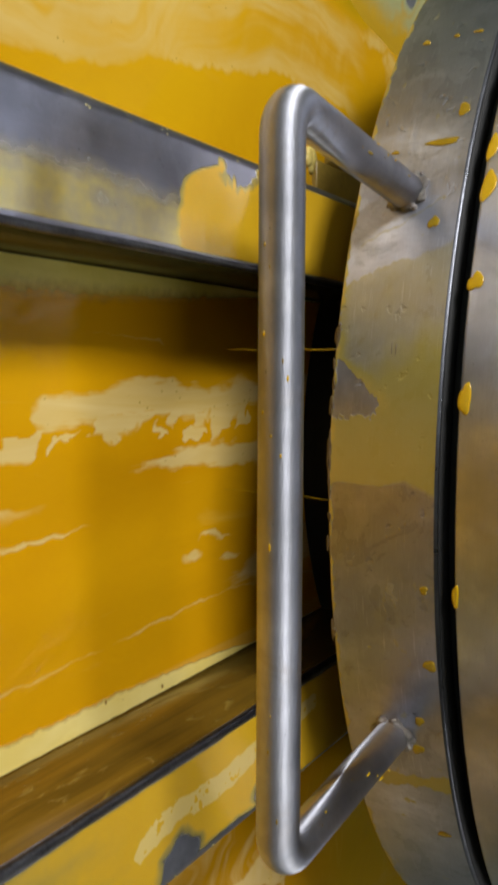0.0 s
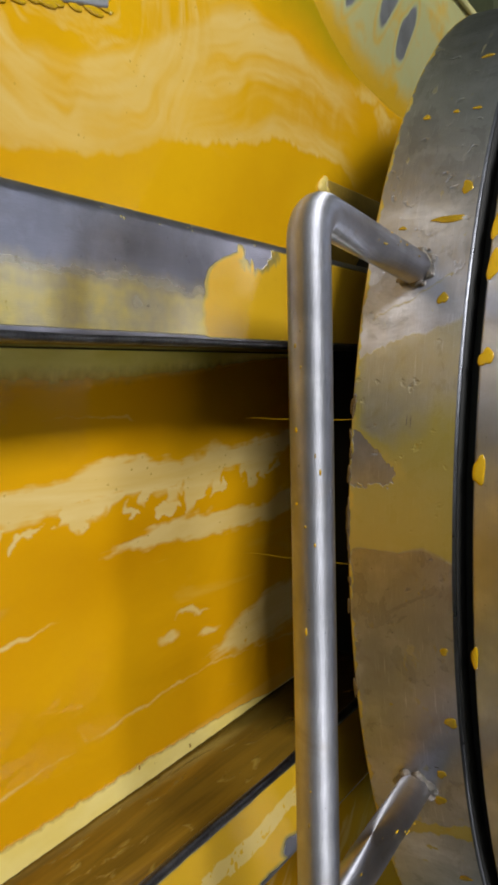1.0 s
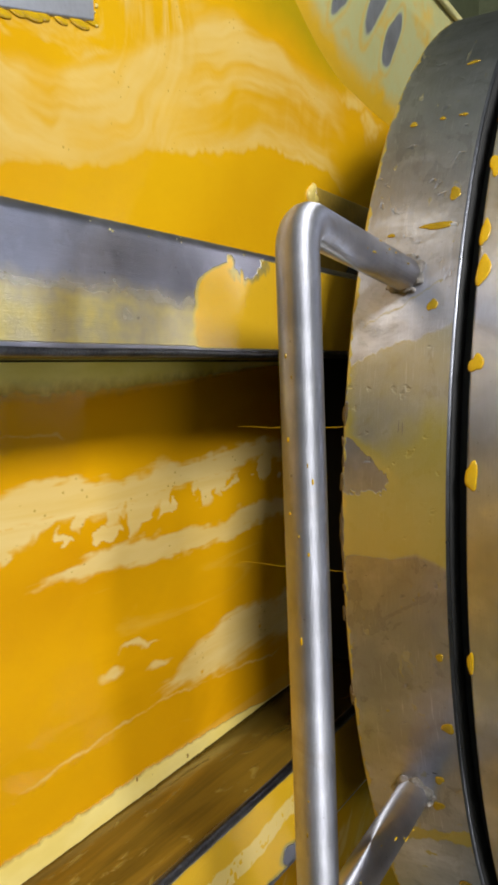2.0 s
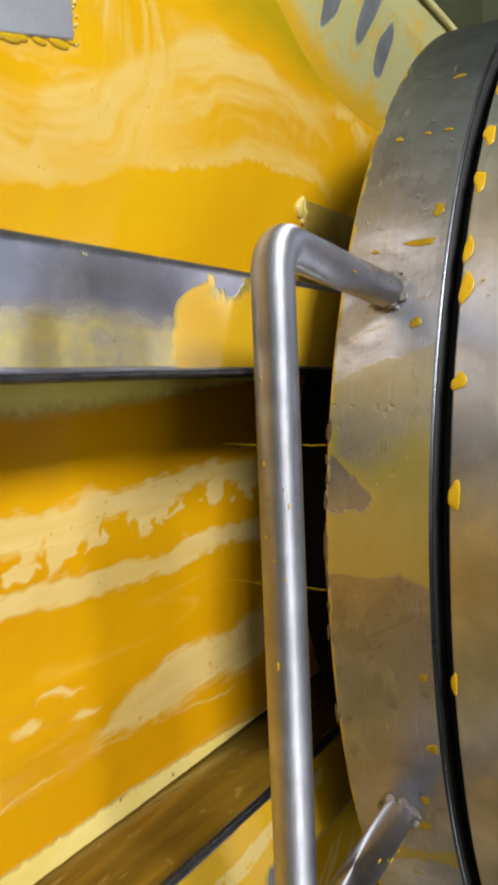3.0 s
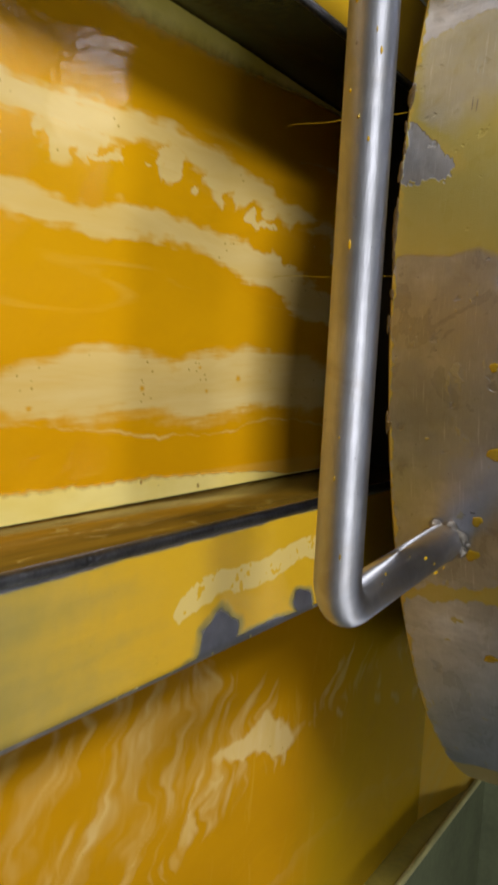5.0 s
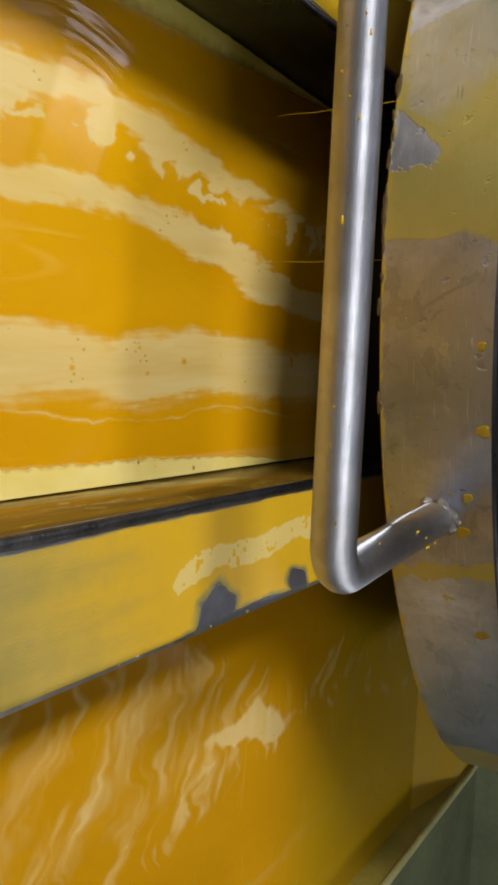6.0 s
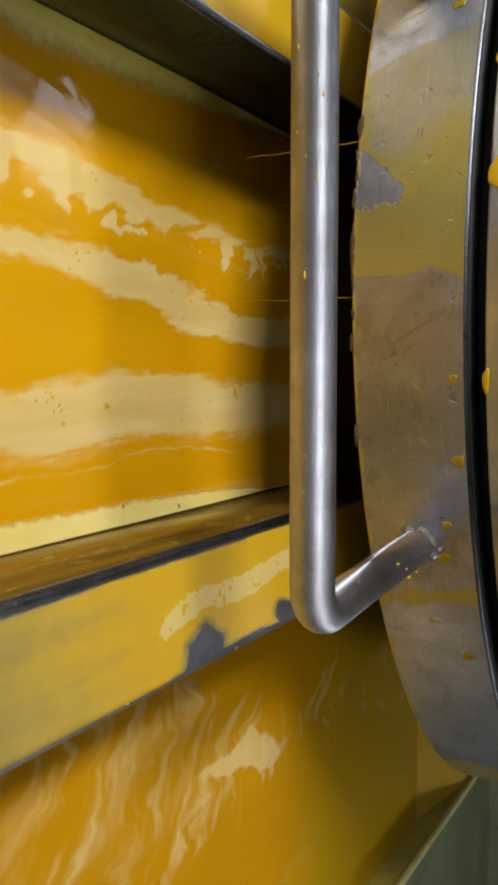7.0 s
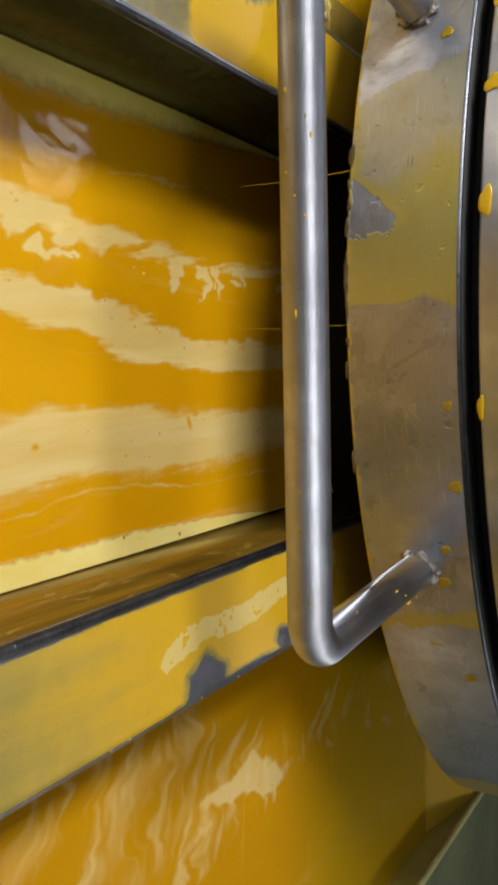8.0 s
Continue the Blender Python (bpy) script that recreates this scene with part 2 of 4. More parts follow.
M_CRUST = plain("dried_crust", (0.11, 0.062, 0.012), 0.4, 0.0, 0.5, 260.0, 0.6)
M_CENTRE = liquid_material("centre_liquid")
M_UPPER = liquid_material("outer_liquid", (1, 0.3, 1), 0.25, 30.0, 0.12, 0.95, 0.06, pale=(0.86, 0.64, 0.24), dark=(0.72, 0.36, 0.004), light=(0.82, 0.46, 0.007))
M_LOWER = liquid_material("feathered_liquid", (0.18, 1, 1), 0.35, 75.0, 0.15, 0.95, 0.10, (0.2, 1, 1), (0.84, 0.66, 0.34), (0.53, 0.245, 0.002), (0.64, 0.305, 0.004))
# olive steel with the shade on the west divider's side put into its colour
M_OLIVE_SHADE = plain("shaded_olive_steel", (0.085, 0.075, 0.018), 0.25, 0.2, 0.4, 30.0, 0.25)
M_RIM = plain("yellowed_rim", (0.74, 0.66, 0.30), 0.3, 0.0, 0.25, 40.0, 0.2)
M_SIDE = plain("stained_side", (0.56, 0.43, 0.07), 0.28, 0.0, 0.3, 30.0, 0.2)
M_BLOCK = plain("block_steel", (0.50, 0.51, 0.56), 0.42, 0.35, 0.12, 60.0, 0.15)
M_STAIN = plain("thin_yolk", (0.42, 0.27, 0.012), 0.25, 0.25, 0.2, 200.0, 0.2)
M_BEAD = plain("wet_bead", (0.55, 0.48, 0.25), 0.08, 0.2, 0.3, 200.0, 0.05)
M_STEP = plain("stained_step", (0.36, 0.235, 0.04), 0.3, 0.0, 0.3, 50.0, 0.2)
M_FLOOR = plain("painted_floor", (0.24, 0.26, 0.15), 0.45, 0.0, 0.3, 3.0)
M_WALL = plain("washable_wall", (0.30, 0.31, 0.30), 0.6, 0.0, 0.05, 2.0)
M_CEIL = plain("ceiling_paint", (0.48, 0.48, 0.47), 0.7, 0.0, 0.05, 2.0)
M_GLOW = glow("lamp_diffuser", (0.97, 0.985, 1.0), 6.0)
M_WHITE = plain("lamp_enamel", (0.7, 0.7, 0.7), 0.4, 0.0, 0.04)


# ---- building helpers ----
def thing(name, label, category, at=(0, 0, 0), group="", kind=""):
    ob = new(name)
    ob.location = at
    return tagged(ob, label, category, group, kind)


def part(name, bm, mat, parent=None, label="", smooth=True):
    me = bpy.data.meshes.new(name)
    bm.normal_update()
    bm.to_mesh(me)
    bm.free()
    me.materials.append(mat)
    for p in me.polygons:
        p.use_smooth = smooth
    ob = new(name, me)
    if parent:
        ob.parent = parent
        ob.matrix_parent_inverse = Matrix.Translation(-parent.location)
    return tagged(ob, label)


def box(bm, x0, x1, y0, y1, z0, z1, bevel=0.0, seg=2):
    """A box between heights from H."""
    made = bmesh.ops.create_cube(bm, size=1.0)
    bmesh.ops.transform(bm, matrix=Matrix.Translation(((x0 + x1) / 2, (y0 + y1) / 2, H + (z0 + z1) / 2)) @ Matrix.Diagonal((x1 - x0, y1 - y0, z1 - z0, 1)), verts=made["verts"])
    if bevel:
        edges = list({e for v in made["verts"] for e in v.link_edges})
        bmesh.ops.bevel(bm, geom=edges, offset=bevel, segments=seg, affect="EDGES", profile=0.5)
    return bm


def lathe(bm, profile, cx, cy, steps=160, a0=0.0, a1=2 * math.pi, closed=False):
    """Turn a profile of (radius, height) round the drum's axis."""
    full = a1 - a0 > 6.28
    rings = []
    for i in range(steps + (0 if full else 1)):
        a = a0 + (a1 - a0) * i / steps
        rings.append([bm.verts.new((cx + r * math.sin(a), cy - r * math.cos(a), H + z)) for r, z in profile])
    n, m = len(rings), len(profile)
    for i in range(n if full else n - 1):
        a, b = rings[i], rings[(i + 1) % n]
        for j in range(m if closed else m - 1):
            k = (j + 1) % m
            bm.faces.new((a[j], b[j], b[k], a[k]))
    return bm


def sweep(bm, pts, radius, sides=20, caps=True):
    """A round bar along points."""
    rings = []
    pts = [Vector(p) for p in pts]
    side = None
    for i, p in enumerate(pts):
        d = (pts[min(i + 1, len(pts) - 1)] - pts[max(i - 1, 0)]).normalized()
        if side is None:
            side = d.orthogonal().normalized()
        side = (side - d * side.dot(d)).normalized()
        up = d.cross(side)
        r = radius(i) if callable(radius) else radius
        rings.append([bm.verts.new(p + r * (math.cos(2 * math.pi * k / sides) * side + math.sin(2 * math.pi * k / sides) * up)) for k in range(sides)])
    for a, b in zip(rings, rings[1:]):
        for k in range(sides):
            bm.faces.new((a[k], a[(k + 1) % sides], b[(k + 1) % sides], b[k]))
    if caps:
        bm.faces.new(rings[0][::-1])
        bm.faces.new(rings[-1])
    return bm


def grid_mesh(name, us, vs, place, values, attribute, mat, parent=None, label="", more=()):
    """A sheet over the grid us x vs; place(u, v) gives arrays of x, y, z, values(u, v) the attribute."""
    U, V = np.meshgrid(us, vs, indexing="ij")
    X, Y, Z = place(U, V)
    n, m = U.shape
    me = bpy.data.meshes.new(name)
    ids = np.arange(n * m).reshape(n, m)
    quads = np.stack([ids[:-1, :-1], ids[1:, :-1], ids[1:, 1:], ids[:-1, 1:]], -1).reshape(-1, 4)
    me.from_pydata(np.stack([X, Y, Z], -1).reshape(-1, 3).tolist(), [], quads.tolist())
    at = me.attributes.new(attribute, "FLOAT", "POINT")
    at.data.foreach_set("value", values(U, V).astype(np.float32).ravel())
    for extra, fn in more:
        at = me.attributes.new(extra, "FLOAT", "POINT")
        at.data.foreach_set("value", fn(U, V).astype(np.float32).ravel())
    me.materials.append(mat)
    me.polygons.foreach_set("use_smooth", [True] * len(me.polygons))
    ob = new(name, me)
    if parent:
        ob.parent = parent
        ob.matrix_parent_inverse = Matrix.Translation(-parent.location)
    return tagged(ob, label)


def wob(x, seed, terms=5, base=1.0):
    """A smooth random curve of about unit size."""
    rng = np.random.RandomState(seed)
    out = 0
    for k in range(terms):
        out = out + np.sin(base * (1.7 ** k) * x + rng.uniform(0, 6.28)) * rng.uniform(0.6, 1.0) / (1.35 ** k)
    return out / 1.8


def cloud(x, y, seed, octaves=3):
    """Smooth random clouds over the plane, about -1 to 1."""
    total, size = 0.0, 0.0
    for k in range(octaves):
        table = np.random.RandomState(seed + 17 * k).uniform(-1, 1, (128, 128))
        u, v, w = x * 2.03 ** k, y * 2.03 ** k, 0.55 ** k
        iu, iv = np.floor(u).astype(int), np.floor(v).astype(int)
        fu, fv = u - iu, v - iv
        fu, fv = fu * fu * (3 - 2 * fu), fv * fv * (3 - 2 * fv)
        i0, i1, j0, j1 = iu % 128, (iu + 1) % 128, iv % 128, (iv + 1) % 128
        near = table[i0, j0] * (1 - fu) + table[i1, j0] * fu
        far = table[i0, j1] * (1 - fu) + table[i1, j1] * fu
        total, size = total + w * (near * (1 - fv) + far * fv), size + w
    return total / size * 1.5


def lump(x, y, cx, cy, rx, ry, turn=0.0):
    """1 at the middle of an ellipse, 0.5 at its edge, falling on outside."""
    c, s = math.cos(turn), math.sin(turn)
    u, v = (x - cx) * c + (y - cy) * s, -(x - cx) * s + (y - cy) * c
    a = np.arctan2(v / ry, u / rx)
    uneven = 1 + 0.10 * np.sin(2 * a + 70 * cx) + 0.08 * np.sin(3 * a + 130 * cy) + 0.05 * np.sin(5 * a + 90 * (cx + cy))
    return 1.0 - 0.5 * uneven * np.sqrt((u / rx) ** 2 + (v / ry) ** 2)


# ---- room ----
def room():
    def wall(name, x0, x1, y0, y1, z0, z1, mat):
        tagged(part(name, box(bmesh.new(), x0, x1, y0, y1, z0 - H, z1 - H), mat, smooth=False), kind="structure")
    wall("floor", -3, 3, -3, 4, -0.1, 0, M_FLOOR)
    wall("ceiling", -3, 3, -3, 4, 3, 3.1, M_CEIL)
    wall("wall_west", -3.1, -3, -3, 4, 0, 3, M_WALL)
    wall("wall_east", 3, 3.1, -3, 4, 0, 3, M_WALL)
    wall("wall_south", -3.1, 3.1, -3.1, -3, 0, 3, M_WALL)
    wall("wall_north", -3.1, 3.1, 4, 4.1, 0, 3, M_FLOOR)
    for x, y, wide, deep, _ in LAMPS:
        lamp = thing("ceiling_lamp", "white ceiling lamp with a flat diffuser", "lamp", (x, y, 3.0), "ceiling lamps")
        w, d = wide / 2, deep / 2
        part("housing", box(bmesh.new(), x - w - 0.04, x + w + 0.04, y - d - 0.04, y + d + 0.04, 1.955, 2.0, 0.006), M_WHITE, lamp)
        part("diffuser", box(bmesh.new(), x - w - 0.005, x + w + 0.005, y - d - 0.005, y + d + 0.005, 1.945, 1.957, 0.003), M_GLOW, lamp)


# ---- tank ----
def tank():
    t = thing("steel_tank", "open stainless steel tank with dividers, wet with yellow liquid", "tank", (0, 0, H + Z_FLOOR))
    part("bottom_plate", box(bmesh.new(), X0 - 0.003, X1 + 0.003, Y0, Y1, Z_FLOOR - 0.004, Z_FLOOR), M_TANK, t)
    for x, s in ((X0, -1), (X1, 1)):
        part("side_wall", box(bmesh.new(), min(x, x + 0.004 * s), max(x, x + 0.004 * s), Y0, Y1, Z_FLOOR, Z_RIM - 0.003), M_SIDE, t, "inner side stained yellow")
        part("rim", box(bmesh.new(), min(x - 0.001 * s, x + 0.005 * s), max(x - 0.001 * s, x + 0.005 * s), Y0, Y1, Z_RIM - 0.003, Z_RIM, 0.0012), M_RIM, t, "wet steel rim with dried yellow on it")
    for y, s in ((Y0, -1), (Y1, 1)):
        part("end_wall", box(bmesh.new(), X0, X1, min(y, y + 0.004 * s), max(y, y + 0.004 * s), Z_FLOOR, Z_RIM), M_TANK, t)
    for i, (a, b) in enumerate(BARS):
        d = part("divider", box(bmesh.new(), a + 0.0006, b - 0.0006, Y0 + 0.001, 0.40, Z_FLOOR + 0.001, Z_BAR - 0.001), M_OLIVE_SHADE if i == 0 else M_WET, t, "hollow steel divider with an olive side coloured darker for shade" if i == 0 else "hollow steel divider with a brown-stained side")
        film = film_west if i == 0 else film_east

        def place(u, v, a=a, b=b):
            k = np.clip((u - a) / (b - a), 0, 1)
            drop = 0.0012 * (np.clip(1 - k * 12, 0, 1) ** 2 + np.clip(1 - (1 - k) * 12, 0, 1) ** 2)
            return u, v, H + Z_BAR - drop
        grid_mesh("divider_top", np.linspace(a, b, 90), np.concatenate([np.linspace(-0.45, -0.19, 60), np.linspace(-0.189, 0.10, 620), np.linspace(0.101, 0.40, 30)]), place, film, "film", M_BAR, d, "steel top with a film of yellow liquid")
        lr = 0.0014 if i == 0 else 0.0019
        lx = b - lr if i == 0 else a + lr
        part("lip", sweep(bmesh.new(), [(lx + 0.0002 * math.sin(k * 1.3), Y0 + 0.002 + (0.398 - Y0) * k / 60, H + Z_BAR - 0.0009 + 0.0001 * math.sin(k * 2.1)) for k in range(61)], lr, 14), M_LIP, d, "dark worn rounded edge")
        rng = random.Random(90 + i)
        for k in range(18):
            bm = bmesh.new()
            r = rng.uniform(0.0002, 0.0005)
            y = rng.uniform(-0.13, 0.03)
            px = rng.choice((a + 0.0015, a + 0.003, b - 0.0015)) + rng.uniform(-0.0008, 0.0008)
            made = bmesh.ops.create_icosphere(bm, subdivisions=2, radius=r)
            bmesh.ops.transform(bm, matrix=Matrix.Translation((px, y, H + Z_BAR - 0.0001)) @ Matrix.Diagonal((1, rng.uniform(1, 2.2), 0.6, 1)), verts=made["verts"])
            part("bead", bm, M_BEAD, d, "wet bead on the edge")
    for x in (X0 + 0.03, X1 - 0.03):
        for y in (Y0 + 0.03, Y1 - 0.03):
            part("leg", box(bmesh.new(), x - 0.02, x + 0.02, y - 0.02, y + 0.02, -H, Z_FLOOR - 0.004, 0.002), M_TANK, t)
    return t


def film_west(x, y):
    edge = x + 0.1085 - 0.0018 * cloud(y * 30, x * 60, 4) - 0.0008 * cloud(y * 160, x * 160, 3)
    f = 0.36 + 0.165 * np.clip(edge / 0.018, 0, 1) + 0.016 * cloud(y * 45, x * 160, 5)
    cap = np.clip((y + 0.0855 - 140.0 * np.clip(-0.096 - x, 0, 1) ** 2 - 0.0016 * cloud(x * 160, y * 90, 7)) / 0.012, 0, 1)
    f = np.maximum(f, cap * 0.82 * np.clip(0.5 + (x + 0.1125) / 0.002, 0, 1))
    bare = lump(x, y, -0.1105, -0.040, 0.0062, 0.0125, 0.12) + 0.10 * cloud(x * 350, y * 350, 8)
    f = np.minimum(f, 1.06 - bare)
    f = np.maximum(f, 0.9 * lump(x, y, -0.1085, -0.053, 0.0035, 0.0032))
    f = np.maximum(f, 0.9 * lump(x, y, -0.1035, -0.045, 0.0038, 0.0018))
    f = 0.2 + (f - 0.2) * np.clip(0.5 + (-0.0775 - x) / 0.0016, 0, 1)
    return np.clip(f, 0, 1)


def film_east(x, y):
    f = 0.735 + 0.03 * cloud(y * 16 + x * 20, x * 130, 13) + np.clip((y + 0.105) * 2.0, -0.15, 0.03)
    f = np.clip(f, 0.55, 0.84)
    c = np.interp(y, [-0.12, -0.101, -0.089, -0.058, -0.024, 0.02], [0.1215, 0.1190, 0.1145, 0.1150, 0.1130, 0.1100]) + 0.0012 * cloud(y * 80, x * 50, 12)
    half = np.interp(y, [-0.104, -0.100, -0.085, -0.05, 0.02], [0.0005, 0.0050, 0.0052, 0.0048, 0.0042]) + 0.0009 * cloud(y * 180, x * 180, 11)
    pale = 0.5 + 0.5 * np.clip((half - np.abs(x - c)) / 0.0014, -1, 1)
    pale = pale * np.clip((y + 0.1055) / 0.003, 0, 1) * np.clip((0.03 - y) / 0.01, 0, 1)
    flecks = cloud(y * 420, x * 420, 14, 2) > 0.62 - 0.25 * np.exp(-((y + 0.068) / 0.012) ** 2)
    f = np.maximum(f, np.where(pale > 0.02, 0.70 + 0.30 * pale, 0) * (1 - 0.16 * flecks))
    rag = 0.07 * cloud(x * 190, y * 190, 16)
    f = np.minimum(f, 0.96 - lump(x, y, 0.1325, -0.079, 0.0075, 0.0100, 0.45) - rag)
    f = np.minimum(f, 1.0 - lump(x, y, 0.1385, -0.045, 0.0035, 0.045) - rag)
    f = np.minimum(f, 0.96 - lump(x, y, 0.1335, -0.021, 0.0048, 0.0075, -0.3) - rag)
    lip = np.clip(0.5 + (x - 0.0982 - 0.0004 * wob(y * 80, 16)) / 0.0016, 0, 1) * np.clip(0.5 + (0.1368 - x) / 0.0014, 0, 1)
    f = 0.2 + (f - 0.2) * lip
    return np.clip(f, 0, 1)


# ---- drum and its lid band ----
def drum():
    t = thing("steel_drum", "brushed stainless steel drum spattered with yellow drops", "drum", (CX, CY, H - 0.1))
    part("shell", lathe(bmesh.new(), [(RAD - 0.004, Z_BODY + 0.02), (RAD - 0.004, Z_BODY), (RAD - 0.001, Z_BODY), (RAD, Z_BODY + 0.001), (RAD, 0.30), (RAD - 0.004, 0.304), (0.02, 0.32)], CX, CY, 220), M_BODY, t)
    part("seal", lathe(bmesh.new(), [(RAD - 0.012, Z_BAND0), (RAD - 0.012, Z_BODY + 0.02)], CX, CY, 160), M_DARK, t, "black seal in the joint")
    # unseen black core, added to darken the hollow under the drum
    part("shade_core", lathe(bmesh.new(), [(RAD - 0.105, Z_FLOOR), (RAD - 0.105, Z_BAND0 + 0.01), (RAD - 0.006, Z_BAND0 + 0.01)], CX, CY, 120), M_DARK, t, "black core added to deepen the shade under the drum")
    for i, (x, z, w, h) in enumerate([(-0.192, 0.0330, 0.013, 0.006), (-0.168, 0.0330, 0.015, 0.007), (-0.147, 0.0325, 0.013, 0.007), (-0.119, 0.0318, 0.015, 0.005), (-0.104, 0.0325, 0.016, 0.007), (-0.069, 0.0325, 0.0085, 0.0075), (-0.028, 0.0322, 0.012, 0.0072), (0.042, 0.0305, 0.013, 0.003), (-0.106, 0.0385, 0.0015, 0.0015), (-0.1, 0.041, 0.001, 0.001), (0.079, 0.048, 0.004, 0.003)]):
        part("drop", blob(x, z - 0.0016, w * 0.8, h * 0.75, 0.0005, 30 + i), M_YOLK, t)
    return t


def blob(x, z, w, h, d, seed):
    """A drop or smear that lies on the drum's side: w along the round, h upwards, d thick."""
    bm = bmesh.new()
    rng = random.Random(seed)
    ph = [rng.uniform(0, 6.28) for _ in range(3)]
    a0 = math.asin((x - CX) / RAD)
    rings = []
    for k, (s, q) in enumerate(((1.0, 0.0), (0.96, 0.45), (0.8, 0.8), (0.45, 1.0))):
        ring = []
        for i in range(18):
            a = 2 * math.pi * i / 18
            r = s * (1 + 0.16 * math.sin(2 * a + ph[0]) + 0.13 * math.sin(3 * a + ph[1]) + 0.06 * math.sin(5 * a + ph[2]))
            ang = a0 + r * math.cos(a) * w / 2 / RAD
            rr = RAD + 0.0001 + q * d
            ring.append(bm.verts.new((CX + rr * math.sin(ang), CY - rr * math.cos(ang), H + z + r * math.sin(a) * h / 2)))
        rings.append(ring)
    for a, b in zip(rings, rings[1:]):
        for i in range(18):
            bm.faces.new((a[i], a[(i + 1) % 18], b[(i + 1) % 18], b[i]))
    bm.faces.new(rings[-1])
    return bm


def soft(d, width):
    """0 to 1 across an edge of this width."""
    return np.clip(0.5 + d / width, 0, 1)


FAR = 0.90             # where the film on the far side of the band begins, in radians


def band_film(ang, z):
    x = CX + RAD * np.sin(ang)
    near = np.cos(ang) > 0
    top = -0.079 - 0.42 * z + 0.0012 * wob(z * 260, 21) + 0.0008 * wob(z * 700, 20)
    low = 0.0055 + 0.0004 * wob(z * 200, 22) + 0.45 * np.clip(z - 0.010, 0, 1)
    inside = soft(x - top, 0.0014 + 0.008 * np.clip(z / 0.015, 0, 1)) * soft(low - x, 0.003 + 0.006 * np.clip(z / 0.01, 0, 1))
    lower = np.clip((x + 0.050 + 0.35 * z + 0.004 * wob(z * 120, 24)) / 0.018, 0, 1)
    level = 0.496 + 0.052 * lower + 0.005 * cloud(x * 60, z * 60, 25)
    level = level + 0.03 * np.exp(-((z - Z_BAND0 - 0.001) / 0.003) ** 2) + 0.02 * np.exp(-((x - top) / 0.0016) ** 2)
    # bare patch with a ragged end and a yellow border above it
    ragged = 0.0016 * cloud(x * 420, z * 420, 26) + 0.0008 * cloud(x * 1500, z * 1500, 27, 2)
    d = np.minimum(0.0185 * np.clip((x + 0.0425) / 0.0165, 0, 1) ** 0.8 - (z + 0.0205) + ragged, -0.0205 - 0.10 * (z + 0.02) - x + ragged)
    level = level + 0.05 * np.exp(-(np.minimum(d + 0.001, 0) / 0.0040) ** 2) * soft(x + 0.050, 0.012) * soft(-0.023 - x, 0.006)
    f = 0.25 + (level - 0.25) * inside
    f = f + (0.2 - f) * soft(d, 0.0010)
    stripe = 0.0040 + 0.0015 * wob(z * 300, 27) - np.abs(x - 0.1275 + 0.15 * z)
    f = np.maximum(f, 0.25 + 0.31 * soft(stripe, 0.003))
    # thin dried runs
    run = 0.0007 - np.abs(x + 0.093 + 0.55 * z + 0.0012 * wob(z * 240, 18)) * 0.6
    f = np.maximum(f, 0.25 + 0.27 * soft(run, 0.0012) * soft(0.017 - np.abs(z), 0.004))
    for cx, cz, rx, rz in ((0.0195, 0.008, 0.0024, 0.0009), (0.0235, 0.0095, 0.0016, 0.0012), (0.0150, 0.0075, 0.0016, 0.0008), (0.068, -0.006, 0.0018, 0.0015), (0.1385, 0.002, 0.0020, 0.0060), (0.149, -0.004, 0.0012, 0.0040)):
        f = np.maximum(f, 0.02 + 0.56 * np.clip(lump(x, z, cx, cz, rx, rz) + 0.35 * cloud(x * 800, z * 800, 19), 0, 1))
    # film that wraps round the far end
    wrap = ang - FAR + 0.25 * z + 0.012 * cloud(z * 60, ang * 8, 17)
    f = np.maximum(f, 0.25 + 0.33 * soft(wrap, 0.03))
    crust = soft(Z_BAND0 + 0.0018 + 0.0012 * wob(x * 220, 28) - z, 0.0012)
    f = np.maximum(f, 0.25 + 0.37 * crust)
    f = np.maximum(f, 0.25 + 0.25 * soft(cloud(x * 170, z * 330, 29) - 0.72, 0.3))
    return np.where(near, np.clip(f, 0, 1), 0.25)


def band_ground_gleam(ang, z):
    """Ground patches round the welds of the handle, with their highlights painted into the colour."""
    x = CX + RAD * np.sin(ang)
    g = 0 * x
    for cx, cz, rx, rz in ((-0.124, 0.002, 0.013, 0.020), (-0.088, -0.008, 0.015, 0.016), (0.100, -0.004, 0.012, 0.012), (0.142, -0.002, 0.020, 0.018)):
        g = np.maximum(g, np.clip(1.25 - np.sqrt(((x - cx) / rx) ** 2 + ((z - cz) / rz) ** 2), 0, 1))
    return np.where(np.cos(ang) > 0, g, 0)


